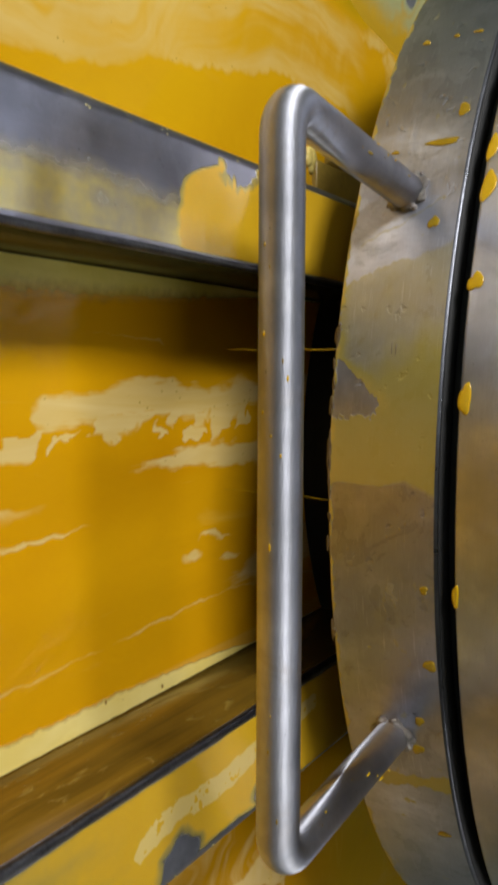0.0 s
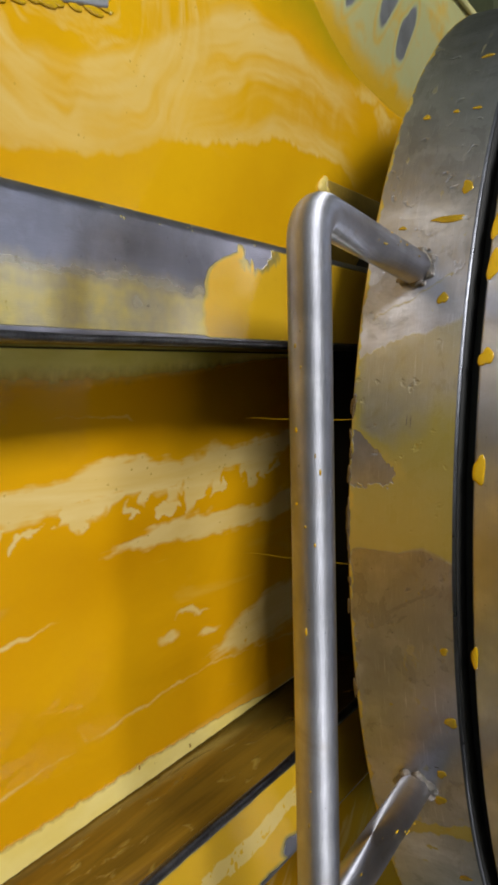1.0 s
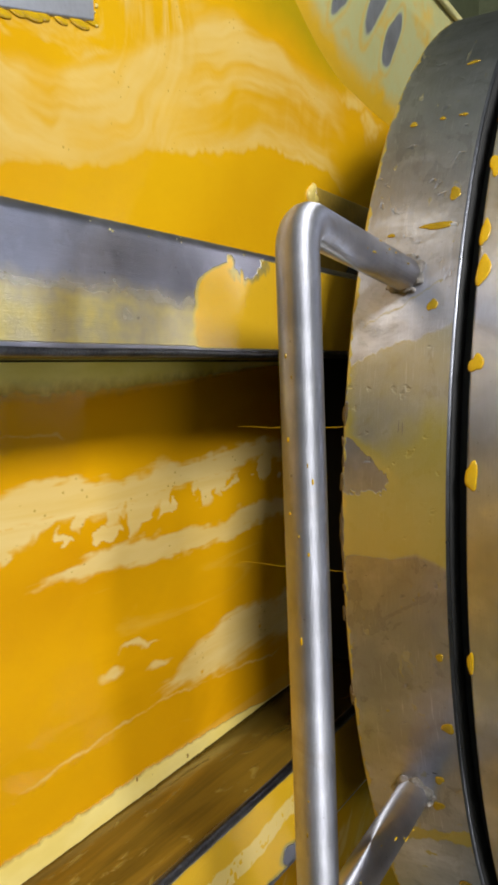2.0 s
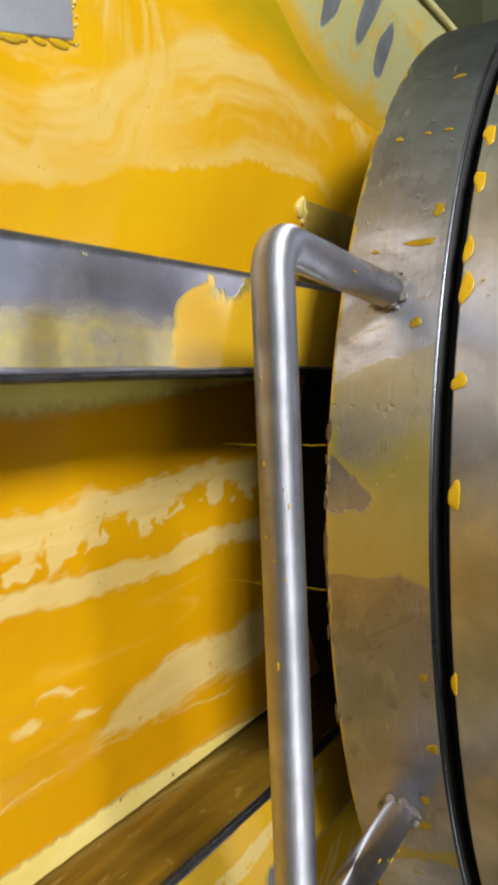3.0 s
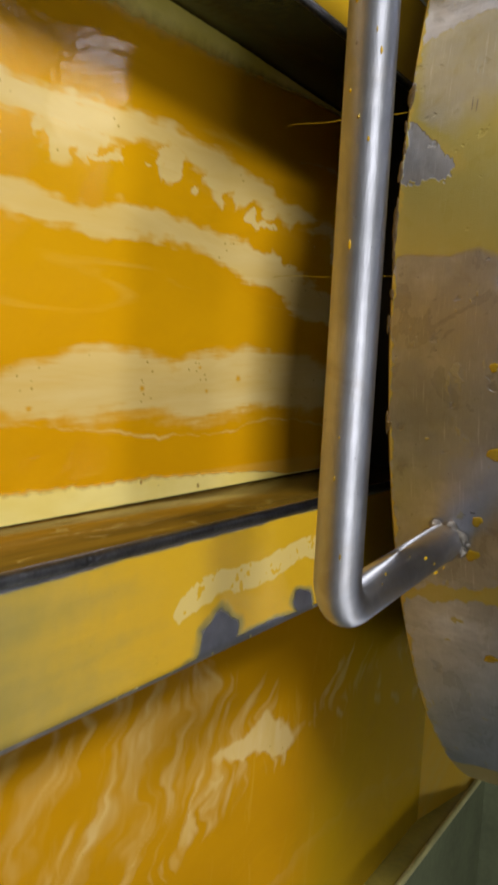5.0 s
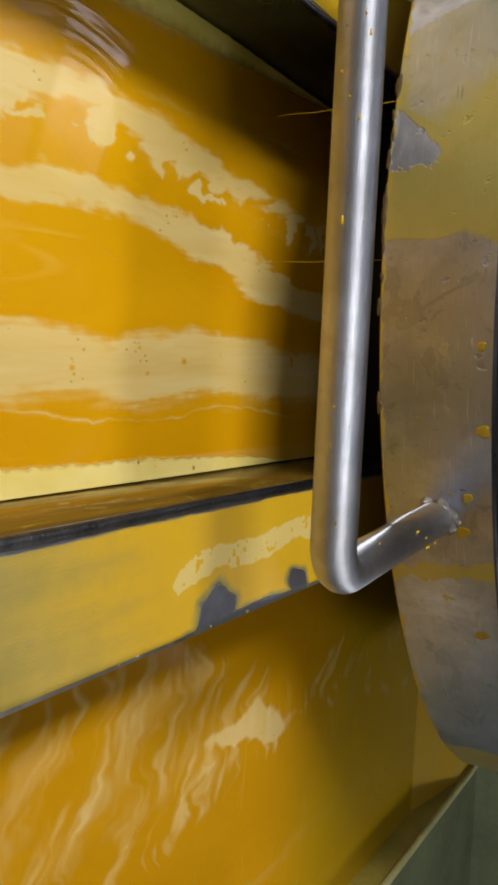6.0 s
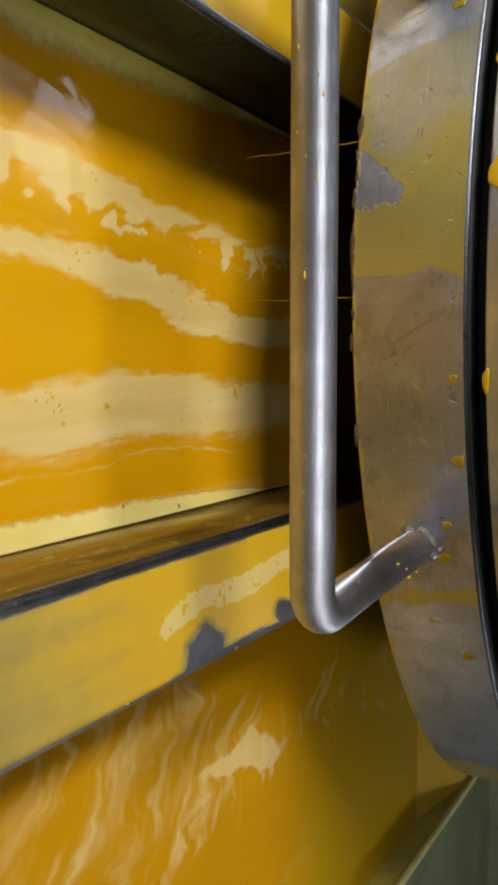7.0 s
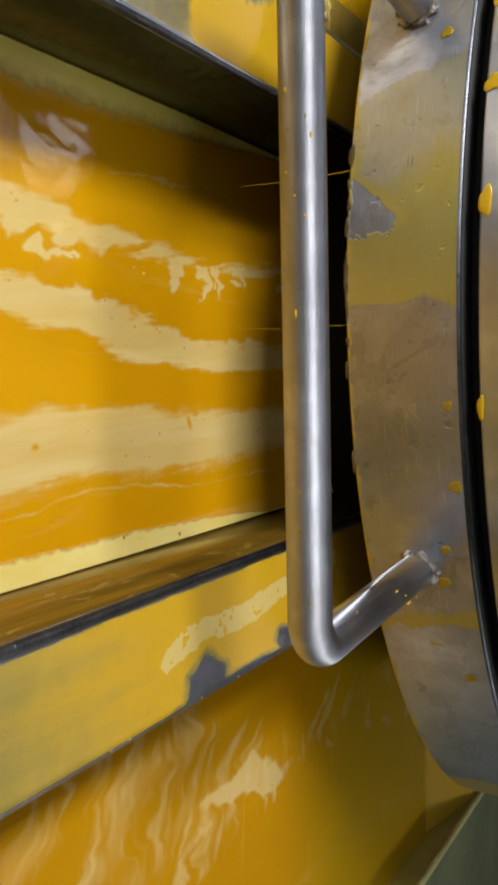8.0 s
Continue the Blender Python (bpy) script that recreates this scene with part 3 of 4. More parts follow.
def lid_band():
    t = thing("lid_band", "stainless steel lid band with a welded tube handle and yellow film", "lid ring", (CX, CY, H + Z_BAND0))
    part("band_edge", lathe(bmesh.new(), [(RAD - 0.0012, Z_BAND1 - 0.0030), (RAD - 0.0012, Z_BAND1 - 0.0002), (RAD - 0.0008, Z_BAND1), (RAD - 0.0003, Z_BAND1 - 0.0004), (RAD, Z_BAND1 - 0.0014)], CX, CY, 220), M_EDGE, t, "worn rounded upper edge")
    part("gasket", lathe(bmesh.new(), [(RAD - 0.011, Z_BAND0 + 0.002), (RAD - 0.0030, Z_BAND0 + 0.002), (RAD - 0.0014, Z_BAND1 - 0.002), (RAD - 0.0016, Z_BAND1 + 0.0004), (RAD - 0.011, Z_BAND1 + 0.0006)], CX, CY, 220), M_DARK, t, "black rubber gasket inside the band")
    part("band_foot", lathe(bmesh.new(), [(RAD - 0.0002, Z_BAND0 + 0.0008), (RAD - 0.001, Z_BAND0), (RAD - 0.003, Z_BAND0), (RAD - 0.003, Z_BAND0 + 0.001)], CX, CY, 220), M_STEP, t, "lower edge crusted with yellow")

    def place(u, v):
        return CX + RAD * np.sin(u), CY - RAD * np.cos(u), H + v
    grid_mesh("band", np.concatenate([np.linspace(-math.pi, -0.95, 60), np.linspace(-0.94, 0.94, 720), np.linspace(0.945, 1.55, 160), np.linspace(1.57, math.pi, 50)]), np.linspace(Z_BAND0 + 0.0008, Z_BAND1 - 0.0014, 64), place, band_film, "film", M_BAND, t, "brushed steel band with a yellow film", (("ground_gleam", band_ground_gleam),))
    spots = [(-0.174, -0.0088, 0.004, 0.003), (-0.1745, 0.004, 0.002, 0.003), (-0.1745, 0.013, 0.002, 0.004), (-0.137, 0.0161, 0.006, 0.005), (-0.124, 0.0105, 0.003, 0.015), (-0.092, 0.0125, 0.005, 0.004), (-0.122, -0.008, 0.002, 0.003), (0.0414, 0.0171, 0.003, 0.0035), (0.071, 0.0181, 0.004, 0.006), (0.096, 0.012, 0.004, 0.004), (0.1095, 0.0098, 0.005, 0.005), (0.1536, 0.0139, 0.004, 0.006), (-0.205, 0.010, 0.003, 0.006)]
    for i, (x, z, w, h) in enumerate(spots):
        part("drop", blob(x, z, w, h, 0.0003, i), M_STAIN, t)
    for i, (x, z, w, h) in enumerate(((-0.0460, 0.0022, 0.0042, 0.0003), (-0.0455, 0.0038, 0.0048, 0.0003), (0.0930, 0.0105, 0.0005, 0.0025))):
        part("scratch", blob(x, z, w, h, 0.00005, 80 + i), M_SCRATCH, t, "short dark scratch")
    rng = random.Random(12)
    for i in range(16):
        part("crust", blob(rng.uniform(-0.055, 0.075), Z_BAND0 + rng.uniform(-0.0002, 0.0012), rng.uniform(0.003, 0.010), rng.uniform(0.0010, 0.0022), rng.uniform(0.0002, 0.0005), 60 + i), M_CRUST, t, "brown dried crust on the lower edge")
    # the handle
    pts = []
    yw, yg, zg, r = on_drum(0.105) + 0.004, -0.0930, 0.0012, 0.0098
    xa, xb = -0.1126, 0.1101
    pts.append((-0.105, yw, H))
    for k in range(9):
        a = math.pi / 2 * k / 8
        pts.append((xa + r - r * math.cos(a), yg + r - r * math.sin(a), H + zg))
    for k in range(1, 12):
        pts.append((xa + r + (xb - xa - 2 * r) * k / 12, yg, H + zg))
    for k in range(9):
        a = math.pi / 2 * k / 8
        pts.append((xb - r + r * math.sin(a), yg + r - r * math.cos(a), H + zg))
    pts.append((0.105, yw, H))
    hd = part("handle", sweep(bmesh.new(), pts, 0.0066, 32), M_TUBE, t, "bent steel tube handle")
    rng = random.Random(7)
    for i in range(34):
        arm = i % 3
        size = Vector((1, 1, 0.7))
        if arm == 0:
            q = rng.uniform(-0.5, 1.0)
            x, y, z = rng.uniform(-0.095, 0.095), yg - 0.0065 * math.cos(q), H + zg + 0.0065 * math.sin(q)
            size = Vector((rng.uniform(0.8, 2.5), 0.6, 0.8))
        else:
            q = rng.uniform(-1.0, 1.0)
            x, y, z = (-0.1088 if arm == 1 else 0.1075) + 0.0064 * math.sin(q), rng.uniform(-0.078, -0.008), H + 0.0006 + 0.0064 * math.cos(q)
            size = Vector((0.8, rng.uniform(0.8, 4.0), 0.5))
        bm = bmesh.new()
        made = bmesh.ops.create_icosphere(bm, subdivisions=2, radius=1.0)
        r = rng.uniform(0.0003, 0.0007)
        bmesh.ops.transform(bm, matrix=Matrix.Translation((x, y, z)) @ Matrix.Diagonal((r * size.x, r * size.y, r * size.z, 1)), verts=made["verts"])
        part("speck", bm, M_YOLK if i % 2 else M_STAIN, hd, "dried yellow speck")
    for i, x in enumerate((-0.105, 0.105)):
        bm = bmesh.new()
        ang = math.asin((x - CX) / RAD)
        out = Vector((math.sin(ang), -math.cos(ang), 0))
        base = Vector((x, on_drum(x), H))
        side = Vector((math.cos(ang), math.sin(ang), 0))
        rng = random.Random(40 + i)
        ringp = []
        for k in range(41):
            a = 2 * math.pi * k / 40
            rr = 0.0066 + 0.0007 * math.sin(7 * a + i) * rng.uniform(0.3, 1)
            ringp.append(base + side * rr * math.cos(a) + Vector((0, 0, 1)) * rr * math.sin(a) + out * 0.0006)
        ringp[-1] = ringp[0]
        sweep(bm, ringp, lambda k: 0.0016 + 0.0005 * math.sin((k % 40) * 1.1 + i) + 0.0002 * math.sin((k % 40) * 2.9), 10, False)
        for a, far, size in ((0.5, 0.0082, 0.0013), (2.6, 0.0086, 0.0007), (4.1, 0.0080, 0.0010), (5.4, 0.0088, 0.0006)):
            at = base + side * far * math.cos(a + i) + Vector((0, 0, 1)) * far * math.sin(a + i) + out * 0.0002
            made = bmesh.ops.create_icosphere(bm, subdivisions=2, radius=size)
            bmesh.ops.transform(bm, matrix=Matrix.Translation(at), verts=made["verts"])
        part("weld_bead", bm, M_WELD, hd, "rough weld bead")
    return t


# ---- liquids ----
FLOW = 0.034           # metres a second, out of the drum


def centre_field(x, s):
    """Cream in the middle channel, in the liquid's own length s."""
    f = np.zeros(x.shape)
    xw = x + 0.0020 * cloud(s * 55, x * 90, 31) + 0.0010 * cloud(s * 190, x * 230, 32)
    sw = s + 0.0050 * cloud(s * 60, x * 120, 33) + 0.0012 * cloud(s * 240, x * 300, 34)
    grainy = cloud(s * 55 + 90 * x, x * 620 + 30 * s, 35)

    def strip(top, bottom, s0, s1, tip, level=1.0, edge=0.0034):
        nonlocal f
        ends = np.clip(np.minimum(sw - s0, s1 - sw) / tip, -1, 1)
        mid, half = (top + bottom) / 2, (bottom - top) / 2
        inside = half * np.sqrt(np.clip(ends, 0, 1)) - np.abs(xw - mid) + 0.0012 * grainy
        shade = level * (0.90 + 0.13 * grainy)
        f = np.maximum(f, shade * np.where(ends > 0, 0.5 + 0.5 * np.clip(inside / edge, -1, 1), 0))

    # torn streak: upper and lower edge by length
    t1 = np.interp(sw, [-0.10, -0.04, 0.0, 0.03, 0.05, 0.077, 0.14, 0.17, 0.20, 0.26, 0.40], [-0.027, -0.035, -0.028, -0.035, -0.030, -0.035, -0.036, -0.031, -0.024, -0.021, -0.024])
    b1 = np.interp(sw, [-0.10, -0.04, -0.008, 0.03, 0.066, 0.11, 0.14, 0.19, 0.26, 0.40], [-0.016, -0.020, -0.015, -0.021, -0.023, -0.026, -0.023, -0.017, -0.015, -0.018])
    late = np.clip((sw - 0.17) / 0.05, 0, 1)
    tear = np.clip(0.75 + 0.7 * cloud(sw * 75 + 260 * x, x * 160, 36, 2), 0, 1)
    strip(t1, b1, -0.105, 0.42, 0.012)
    f = f * (1 - late * (1 - tear))
    # tongues that hang from it, leaning and of uneven length
    down = xw - b1
    root = sw + 0.35 * down + 0.0015 * cloud(s * 200, x * 200, 37)
    length = 0.0095 * np.clip(1.5 * cloud(root * 115, 0 * x + 3.3, 38, 2) - 0.05, 0, 1) * (1 + 0.35 * late)
    tongue = np.clip((length - down) / 0.0024, -1, 1) * np.where(down > -0.002, 1, 0)
    f = np.maximum(f, np.where(down > -0.002, (0.80 + 0.12 * grainy) * (0.5 + 0.5 * tongue) * np.clip(length / 0.0015, 0, 1), 0))
    flake = cloud(sw * 130 + 70 * x, xw * 190, 39, 2)
    near = np.exp(-((down - 0.0055) / 0.0045) ** 2)
    f = np.maximum(f, 0.82 * np.clip((flake * near - 0.40) / 0.16, 0, 1) * np.where(down > 0, 1, 0))
    # veil between the two streaks
    f = np.maximum(f, 0.30 * near * np.clip(0.5 + cloud(sw * 40, xw * 120, 40), 0, 1))
    # smooth streak under it, bending away later
    t2 = np.interp(sw, [-0.05, -0.006, 0.067, 0.11, 0.14, 0.18, 0.217, 0.253, 0.32, 0.42], [0.0, -0.0055, -0.003, -0.006, -0.005, -0.002, 0.007, 0.014, 0.016, 0.010])
    b2 = np.interp(sw, [-0.05, -0.007, 0.026, 0.075, 0.11, 0.14, 0.18, 0.21, 0.25, 0.32, 0.42], [0.001, 0.0045, 0.006, 0.0075, 0.003, 0.006, 0.014, 0.023, 0.027, 0.026, 0.020])
    frill = 0.0030 * np.clip(cloud(root * 150, x * 40, 41, 2), 0, 1) * np.clip((sw - 0.12) / 0.06, 0, 1)
    strip(t2 - frill, b2, -0.055, 0.44, 0.03, 1.0, 0.0028)
    # broad pale drift with a paler lower hem
    t3 = np.interp(sw, [0.012, 0.05, 0.077, 0.12, 0.14, 0.177, 0.24, 0.30, 0.44], [0.058, 0.046, 0.040, 0.045, 0.0395, 0.037, 0.0405, 0.043, 0.040])
    b3 = np.interp(sw, [0.012, 0.041, 0.077, 0.11, 0.135, 0.18, 0.25, 0.33, 0.44], [0.059, 0.065, 0.066, 0.064, 0.0675, 0.063, 0.068, 0.066, 0.067])
    strip(t3, b3, 0.010, 0.47, 0.02, 0.86, 0.0042)
    strip(t3 + 0.004, b3 + 0.0040, 0.03, 0.47, 0.05, 0.50, 0.005)
    # yolk showing through the drift
    for sx, ss, rx, rs in ((0.051, 0.161, 0.0018, 0.0026), (0.0470, 0.134, 0.0009, 0.0016), (0.0560, 0.139, 0.0010, 0.0016), (0.048, 0.247, 0.0048, 0.0020), (0.0445, 0.252, 0.0014, 0.0040), (0.055, 0.10, 0.0013, 0.002), (0.0475, 0.186, 0.0006, 0.0010), (0.061, 0.048, 0.0012, 0.002)):
        f = np.minimum(f, np.clip(1.35 - 1.2 * lump(x, s, sx, ss, rx, rs, 0.3), 0.05, 1))
    # thin line beside it
    c4 = np.interp(s, [-0.20, -0.05, 0.0, 0.03, 0.11, 0.15, 0.197, 0.263, 0.45], [0.074, 0.066, 0.0625, 0.064, 0.0725, 0.072, 0.0685, 0.075, 0.073])
    w4 = 0.0006 + 0.0005 * wob(s * 55, 40)
    f = np.maximum(f, 0.66 * np.clip(0.5 + (w4 - np.abs(x + 0.0012 * cloud(s * 70, 0 * x, 43) + 0.0005 * cloud(s * 260, x * 80, 44) - c4)) / 0.0022, 0, 1))
    # loose flecks, and wisps along the shaded side
    for sx, ss, rx, rs in ((0.042, -0.015, 0.0022, 0.006), (0.036, 0.004, 0.0012, 0.010), (0.012, -0.14, 0.003, 0.03), (0.020, -0.10, 0.001, 0.02), (0.047, 0.015, 0.0020, 0.008)):
        f = np.maximum(f, 0.70 * np.clip(1.6 * lump(xw, sw, sx, ss, rx, rs) - 0.2, 0, 1))
    wisp = 1 - np.abs(xw + 0.0465 - 0.006 * cloud(s * 22, 0 * x, 45, 2)) / 0.0016
    f = np.maximum(f, 0.55 * np.clip(wisp, 0, 1) * np.clip(0.3 + 1.5 * cloud(s * 26, 0 * x + 7, 46, 2), 0, 1))
    # pale hem that leads over to the foam
    f = np.maximum(f, 0.75 * np.clip((x - 0.0835) / 0.004, 0, 1) * 0.5)
    return np.clip(f, 0, 1)


def deep(x, s):
    return 0 * x


def upper_field(x, s):
    """Broad cream swirl round the steel block."""
    y = s - 0.005
    spiky = 0.0022 * np.abs(cloud(s * 150, x * 20, 52, 2)) + 0.0012 * cloud(s * 60, x * 40, 51)
    edge = np.interp(y, [-0.45, -0.15, -0.096, -0.061, -0.046, -0.012, 0.03, 0.046, 0.089, 0.127, 0.145, 0.19, 0.3], [-0.128, -0.134, -0.143, -0.149, -0.157, -0.164, -0.172, -0.180, -0.182, -0.181, -0.174, -0.170, -0.17])
    crest = np.interp(y, [-0.45, -0.2, -0.094, -0.05, -0.019, 0.027, 0.077, 0.132, 0.17, 0.3], [-0.160, -0.166, -0.174, -0.197, -0.215, -0.233, -0.236, -0.231, -0.240, -0.25])
    bend = 0.005 * cloud(y * 22, x * 30, 53)
    inside = np.clip(0.5 + (edge + spiky - x) / 0.0032, 0, 1)
    above = np.clip(0.5 + (x - crest - bend) / (0.010 + 0.006 * cloud(y * 15, x * 15, 54)), 0, 1)
    # folds that follow the swirl
    cx, cy = -0.215, -0.100
    r, ang = np.hypot(x - cx, (y - cy) * 0.9), np.arctan2(y - cy, x - cx)
    fold = cloud(r * 170 + 1.5 * cloud(ang * 2, r * 25, 55), ang * 1.6, 56)
    fine = cloud(r * 520 + 2.0 * cloud(ang * 2, r * 25, 55), ang * 1.3, 57)
    rings = np.clip((0.088 - r) / 0.02, 0, 1)
    along = x - np.interp(y, [-0.2, -0.06, 0.04, 0.09, 0.14, 0.2], [-0.14, -0.152, -0.188, -0.196, -0.190, -0.18])
    flow1 = cloud(along * 120 + 1.2 * cloud(y * 18, x * 25, 66), y * 16, 67)
    flow2 = cloud(along * 420 + 2.0 * cloud(y * 18, x * 25, 66), y * 22, 68)
    fold, fine = fold * rings + flow1 * (1 - rings), fine * rings + flow2 * (1 - rings)
    drape = cloud((y + 0.25 * x) * 180, x * 14, 58)
    milk = 0.62 + 0.24 * fold + 0.14 * fine + 0.03 * drape
    # yolk pocket under the crest
    lid = np.interp(y, [-0.06, -0.01, 0.043, 0.081, 0.131, 0.15, 0.2], [-0.176, -0.189, -0.208, -0.218, -0.217, -0.206, -0.20])
    pocket = np.clip((x - lid - 0.004 * cloud(y * 40, x * 40, 59)) / 0.006, 0, 1) * np.clip((edge - 0.005 - x) / 0.008, 0, 1) * np.clip((y + 0.05) / 0.06, 0, 1)
    milk = milk * (1 - pocket * (0.55 + 0.10 * drape))
    thinning = np.clip((0.17 - y) / 0.05, 0.15, 1)
    f = inside * above * milk * thinning
    # fainter rings between the crest and the block
    ring = np.clip(0.26 + 0.40 * fold + 0.26 * fine, 0, 1) * np.clip((0.105 - r) / 0.03, 0, 1)
    hoop = np.exp(-((r - 0.031 - 0.003 * cloud(ang * 1.5, 0 * r, 60)) / 0.0016) ** 2) * np.clip(0.3 + cloud(ang * 2, 0 * r, 61), 0, 1)
    f = np.maximum(f, inside * np.maximum(ring, 0.7 * hoop))
    # froth against the foot of the drum
    bx, by = x + 0.008 * cloud(y * 60, x * 60, 63), y + 0.008 * cloud(y * 60, x * 60, 64)
    froth = np.maximum(lump(bx, by, -0.236, 0.172, 0.010, 0.034, 0.25), lump(bx, by, -0.222, 0.198, 0.012, 0.020, 0.4))
    f = np.maximum(f, 0.85 * np.clip((froth - 0.40) / 0.35, 0, 1) * (0.75 + 0.25 * cloud(y * 200, x * 200, 65)))
    return np.clip(f, 0, 1)


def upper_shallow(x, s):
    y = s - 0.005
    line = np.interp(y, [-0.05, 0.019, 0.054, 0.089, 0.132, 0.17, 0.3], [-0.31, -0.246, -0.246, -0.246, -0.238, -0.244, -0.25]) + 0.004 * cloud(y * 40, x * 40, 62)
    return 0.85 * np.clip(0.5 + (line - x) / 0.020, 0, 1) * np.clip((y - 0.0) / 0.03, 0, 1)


def lower_field(x, s):
    """Feathered marbling: combed streaks, a pale clot and its dotted tail."""
    y = s - 0.026
    xw = x + 0.006 * cloud(y * 45, x * 45, 70) + 0.0015 * cloud(y * 160, x * 160, 71)
    yw = y + 0.010 * cloud(y * 30, x * 55, 72)
    mid = np.interp(yw, [-0.40, -0.106, -0.06, -0.02, 0.02, 0.06], [0.225, 0.212, 0.206, 0.206, 0.212, 0.22])
    half = np.interp(yw, [-0.40, -0.106, -0.06, -0.01, 0.03, 0.06], [0.050, 0.046, 0.040, 0.026, 0.012, 0.004])
    comb = cloud(yw * 105 + 45 * x, x * 38, 73) + 0.35 * cloud(yw * 330 + 90 * x, x * 60, 74, 2)
    body = np.clip(0.5 + (half - np.abs(xw - mid) + 0.014 * comb) / 0.020, 0, 1)
    f = body * np.clip(0.35 + 0.31 * comb, 0.05, 0.90)
    # combed hem
    hem = mid + 0.55 * half
    f = np.maximum(f, 0.75 * np.exp(-((xw - hem - 0.006 * comb) / 0.0045) ** 2) * np.clip(0.4 + comb, 0, 1) * np.clip((0.03 - y) / 0.03, 0, 1))
    # pale clot
    clot = lump(xw, yw, 0.2165, 0.024, 0.0085, 0.042, -0.12) + 0.10 * comb
    f = np.maximum(f, 0.88 * np.clip((clot - 0.42) / 0.22, 0, 1))
    # dotted tail
    tail = np.interp(y, [0.05, 0.078, 0.19, 0.3], [0.222, 0.226, 0.249, 0.27])
    dots = np.clip(2.2 * cloud(y * 95, x * 12, 75, 2), 0, 1)
    f = np.maximum(f, 0.62 * np.exp(-((xw - tail) / 0.0045) ** 2) * dots * np.clip((y - 0.045) / 0.02, 0, 1))
    # faint arc, sharper on one side
    arc = xw - np.interp(y, [-0.1, 0.042, 0.122, 0.202, 0.3], [0.33, 0.294, 0.291, 0.309, 0.33])
    f = np.maximum(f, 0.30 * np.exp(-(arc / np.where(arc > 0, 0.012, 0.003)) ** 2))
    return np.clip(f, 0, 1)


def lower_shallow_shade(x, s):
    # olive towards the drum: shallow liquid with the drum's shadow painted in
    y = s - 0.026
    return 0.50 * np.clip((y - 0.055 - 0.3 * (0.25 - x) + 0.01 * cloud(y * 30, x * 30, 76)) / 0.07, 0, 1)


def liquids():
    def sheet(name, x0, x1, s0, s1, step, fn, thin, mat, label):
        xs = np.linspace(x0, x1, int((x1 - x0) / step))
        ys = np.concatenate([np.linspace(-0.62, s0, 24)[:-1], np.linspace(s0, s1, int((s1 - s0) / step)), np.linspace(s1, 0.618, 12)[1:]])
        ob = grid_mesh(name, xs, ys, lambda u, v: (u, v, H + Z_LIQ + 0 * u), fn, "cream", mat, more=(("shallow_shade", thin),))
        return tagged(ob, label, "liquid", "", "stuff")
    a = sheet("yellow_liquid", BARS[0][1], BARS[1][0], -0.20, 0.40, 0.0007, centre_field, deep, M_CENTRE, "yolk-yellow liquid with cream streaks flowing between the dividers")
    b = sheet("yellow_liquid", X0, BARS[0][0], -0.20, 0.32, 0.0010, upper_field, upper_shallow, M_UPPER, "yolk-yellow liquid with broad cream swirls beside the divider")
    c = sheet("yellow_liquid", BARS[1][1], X1, -0.22, 0.34, 0.0010, lower_field, lower_shallow_shade, M_LOWER, "yellow liquid with feathered cream marbling beside the divider")
    return a, b, c


def foam():
    """Foam wedges along the feet of the dividers, widest away from the drum."""
    for x, side, along, widths, seed in ((BARS[1][0], -1, (-0.45, -0.13, -0.07, -0.02, 0.02, 0.034, 0.06), (0.0105, 0.0098, 0.0088, 0.0064, 0.0032, 0.0006, 0.0004), 71), (BARS[0][1], 1, (-0.45, -0.12, -0.065, 0.0, 0.04, 0.10), (0.0150, 0.0150, 0.0138, 0.0078, 0.0036, 0.0008), 75)):
        def place(u, v, x=x, side=side, along=along, widths=widths, seed=seed):
            w = np.interp(v, along, widths) * (1 + 0.05 * wob(v * 90, seed) + 0.05 * cloud(v * 260, 0 * v, seed + 2))
            rise = np.clip(w / 0.009, 0.1, 1.2) * (0.0022 * np.clip(1 - u, 0, 1) ** 0.8 + 0.00014 * cloud(u * 9, v * 700, seed + 1) * (1 - u))
            return x + side * w * u, v, H + Z_LIQ + rise + 0.0001
        ob = grid_mesh("foam_line", np.linspace(0, 1, 14), np.linspace(-0.45, 0.10, 420), place, lambda u, v: u, "bubble", M_FOAM if side < 0 else M_SCUM)
        tagged(ob, "pale yellow foam along the foot of the divider" if side < 0 else "dull olive-yellow scum along the foot of the divider", "foam", "foam lines", "stuff")


def threads():
    for i, (x, r) in enumerate(((-0.046, 0.00011), (0.011, 0.00007))):
        bm = bmesh.new()
        y = on_drum(x) + 0.001
        sweep(bm, [(x + 0.0003 * math.sin(k + i), y, H + Z_BAND0 + 0.72 * (Z_LIQ - Z_BAND0) * k / 12) for k in range(13)], lambda k: r * (1.25 - 0.03 * k), 8)
        tagged(part("drip_thread", bm, M_YOLK), "thin thread of yellow liquid falling from the lid band", "drip", "drip threads")


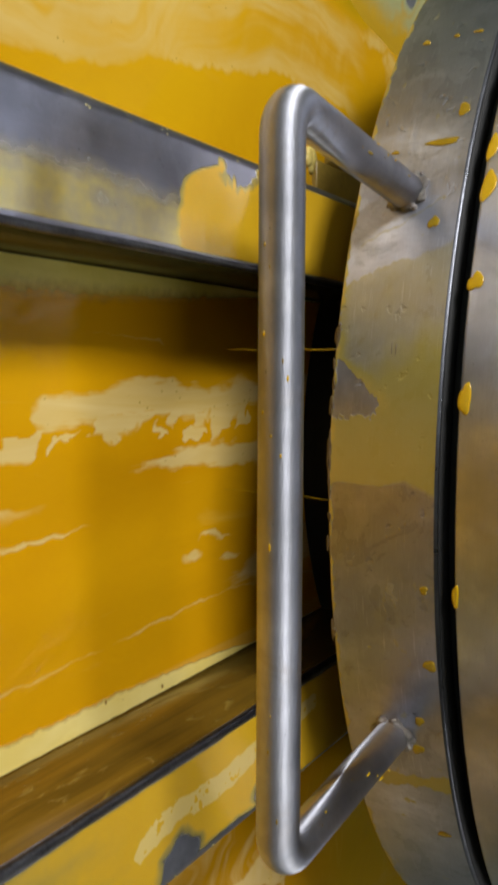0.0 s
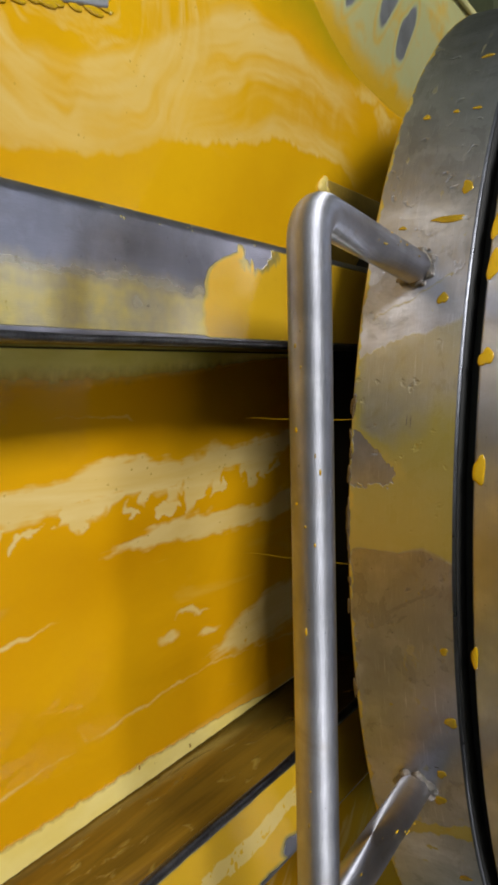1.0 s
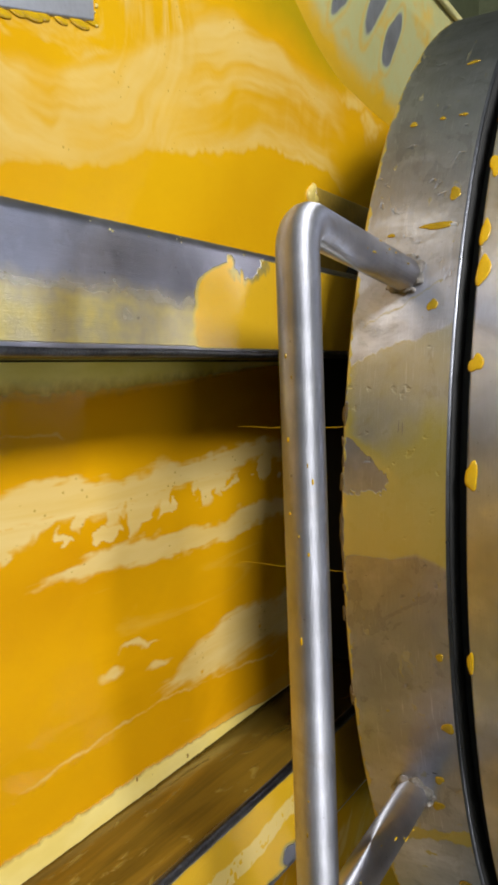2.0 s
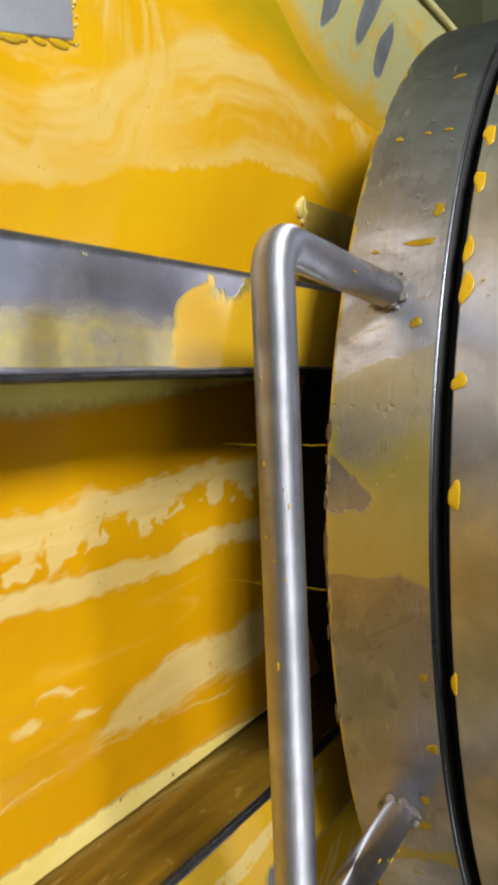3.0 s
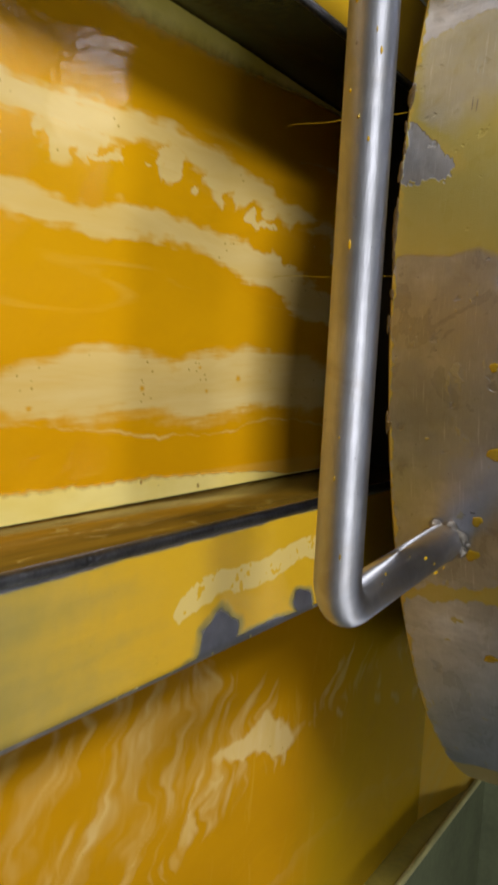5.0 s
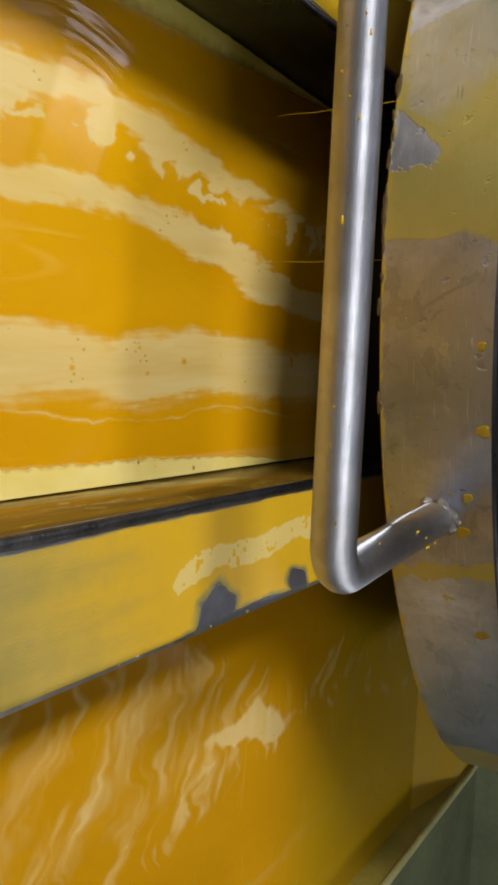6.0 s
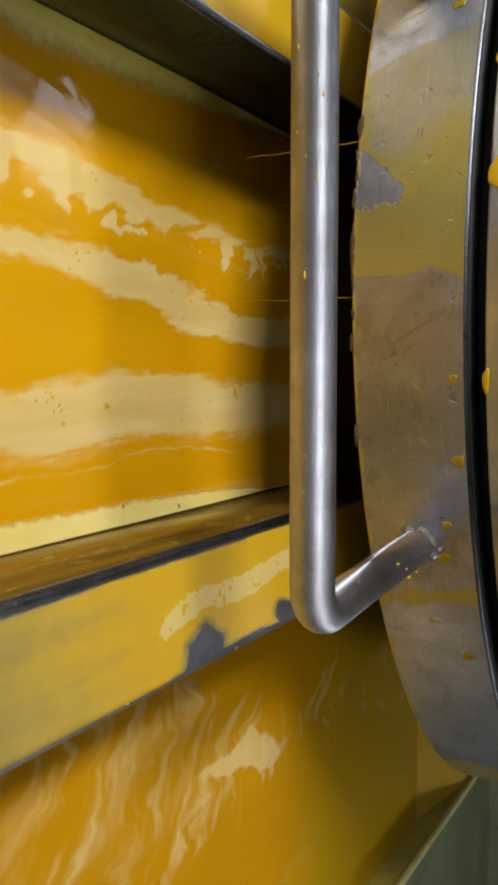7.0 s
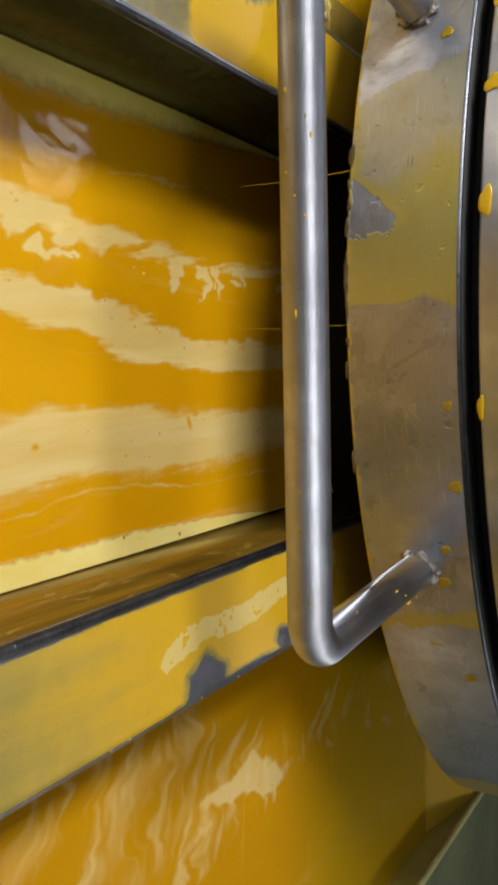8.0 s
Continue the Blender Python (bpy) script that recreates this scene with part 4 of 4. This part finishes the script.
def side_blocks():
    """Steel block that rises out of the liquid, and the stepped plates beside the divider."""
    bm = box(bmesh.new(), -0.275, -0.197, -0.150, -0.0725, Z_FLOOR + 0.0005, Z_LIQ + 0.0012, 0.0011, 2)
    for v in bm.verts:
        v.co.x += (-0.0725 - v.co.y) * 0.24
    tagged(part("steel_block", bm, M_BLOCK), "bare grey steel block just above the liquid", "block")
    rng = random.Random(3)
    for i in range(8):
        bm = bmesh.new()
        r = rng.uniform(0.0005, 0.0010)
        bmesh.ops.create_icosphere(bm, subdivisions=2, radius=r, matrix=Matrix.Translation((rng.uniform(-0.225, -0.196), -0.0715 + rng.uniform(-0.001, 0.002), H + Z_LIQ + 0.0002)))
        tagged(part("bubble", bm, M_FOAM), "small cream bubble beside the steel block", "bubble", "bubbles by the block")
    y = -0.0735
    for i in range(9):
        bm = bmesh.new()
        made = bmesh.ops.create_icosphere(bm, subdivisions=2, radius=rng.uniform(0.0012, 0.0030))
        bmesh.ops.transform(bm, matrix=Matrix.Translation((-0.1962 + (-0.0725 - y) * 0.24 + rng.uniform(-0.0008, 0.0006), y, H + Z_LIQ + 0.0003)) @ Matrix.Diagonal((0.7, rng.uniform(1.4, 2.6), 0.20, 1)), verts=made["verts"])
        tagged(part("liquid_bead", bm, M_YOLK), "yolk-yellow bead lapping over the steel block's edge", "liquid bead", "beads on the block's edge")
        y -= rng.uniform(0.004, 0.010)
    for x0, x1, y0, top in ((-0.170, -0.1475, 0.108, -0.0862), (-0.147, -0.1153, 0.094, -0.0855)):
        tagged(part("step_plate", box(bmesh.new(), x0, x1, y0, 0.26, Z_FLOOR + 0.0005, top, 0.0012), M_STEP), "yellow-stained steel step plate beside the divider", "plate", "step plates")


def step_foam():
    rng = random.Random(21)
    for cx, cy in ((-0.1645, 0.1055), (-0.1470, 0.0925)):
        bm = bmesh.new()
        for k in range(20):
            made = bmesh.ops.create_icosphere(bm, subdivisions=3, radius=rng.uniform(0.0018, 0.0034))
            at = Vector((cx + rng.gauss(0, 0.0018), cy + rng.gauss(-0.0004, 0.0016), H + Z_LIQ + rng.uniform(0, 0.0004)))
            bmesh.ops.transform(bm, matrix=Matrix.Translation(at) @ Matrix.Diagonal((1.3, 1.1, 0.7, 1)), verts=made["verts"])
        tagged(part("foam_clump", bm, M_FOAM), "pale foam clump at the edge of the step plate", "foam", "foam clumps")


def shore(y):
    line = 0
    for d in (-0.024, -0.012, 0.0, 0.012, 0.024):
        line = line + np.interp(y + d, [-0.02, 0.03, 0.08, 0.132, 0.21, 0.45], [-0.336, -0.305, -0.272, -0.240, -0.232, -0.228]) / 5
    return line


def panel_film(x, y):
    f = 0.565 + 0.20 * np.clip((x - shore(y) + 0.022) / 0.02, 0, 1) + 0.15 * np.clip(cloud(x * 60, y * 40, 81) - 0.10, 0, 0.6)
    for hx, hy, rx, ry, turn in ((-0.287, 0.139, 0.016, 0.009, -0.35), (-0.300, 0.187, 0.027, 0.010, -0.45), (-0.279, 0.213, 0.018, 0.009, -0.40)):
        ring = lump(x, y, hx, hy, rx, ry, turn)
        f = f + 0.16 * np.exp(-((ring - 0.40) / 0.09) ** 2)
        f = np.minimum(f, 1.0 - ring)
    return np.clip(f, 0, 1)


def sloping_panels():
    def west(u, v):
        x = X0 + u * (shore(v) + 0.012 - X0)
        return x, v, H + np.minimum(Z_LIQ + (shore(v) - x) * 0.20, Z_RIM - 0.004)

    def west_film(u, v):
        return panel_film(X0 + u * (shore(v) + 0.012 - X0), v)
    tagged(grid_mesh("sloping_panel", np.linspace(0, 1, 90), np.linspace(0.0, 0.45, 300), west, west_film, "film", M_PANEL), "sloping steel panel under a torn pale yellow film", "panel", "sloping panels")

    def east(u, v):
        x = 0.235 + u * (X1 - 0.235)
        return x, v, H + np.minimum(Z_LIQ + (v - 0.255) * 0.22 + 0 * x, Z_RIM - 0.004)
    tagged(grid_mesh("sloping_panel", np.linspace(0, 1, 50), np.linspace(0.24, 0.45, 80), east, lambda u, v: 0.72 + 0.05 * wob(u * 9 + v * 80, 83), "film", M_PANEL), "sloping steel panel under a yellow film", "panel", "sloping panels")


room()
tank()
drum()
lid_band()
SHEETS = liquids()
foam()
threads()
side_blocks()
step_foam()
sloping_panels()


def motions():
    centre, upper, lower = SHEETS
    walk(centre, [(0.0, pose(0, 0, 0)), (8.0, pose(0, -FLOW * 8, 0))])
    walk(upper, [(0.0, pose(0, 0, 0)), (8.0, pose(0, -0.012, 0))])
    walk(lower, [(0.0, pose(0, 0, 0)), (8.0, pose(0, -0.03, 0))])


motions()
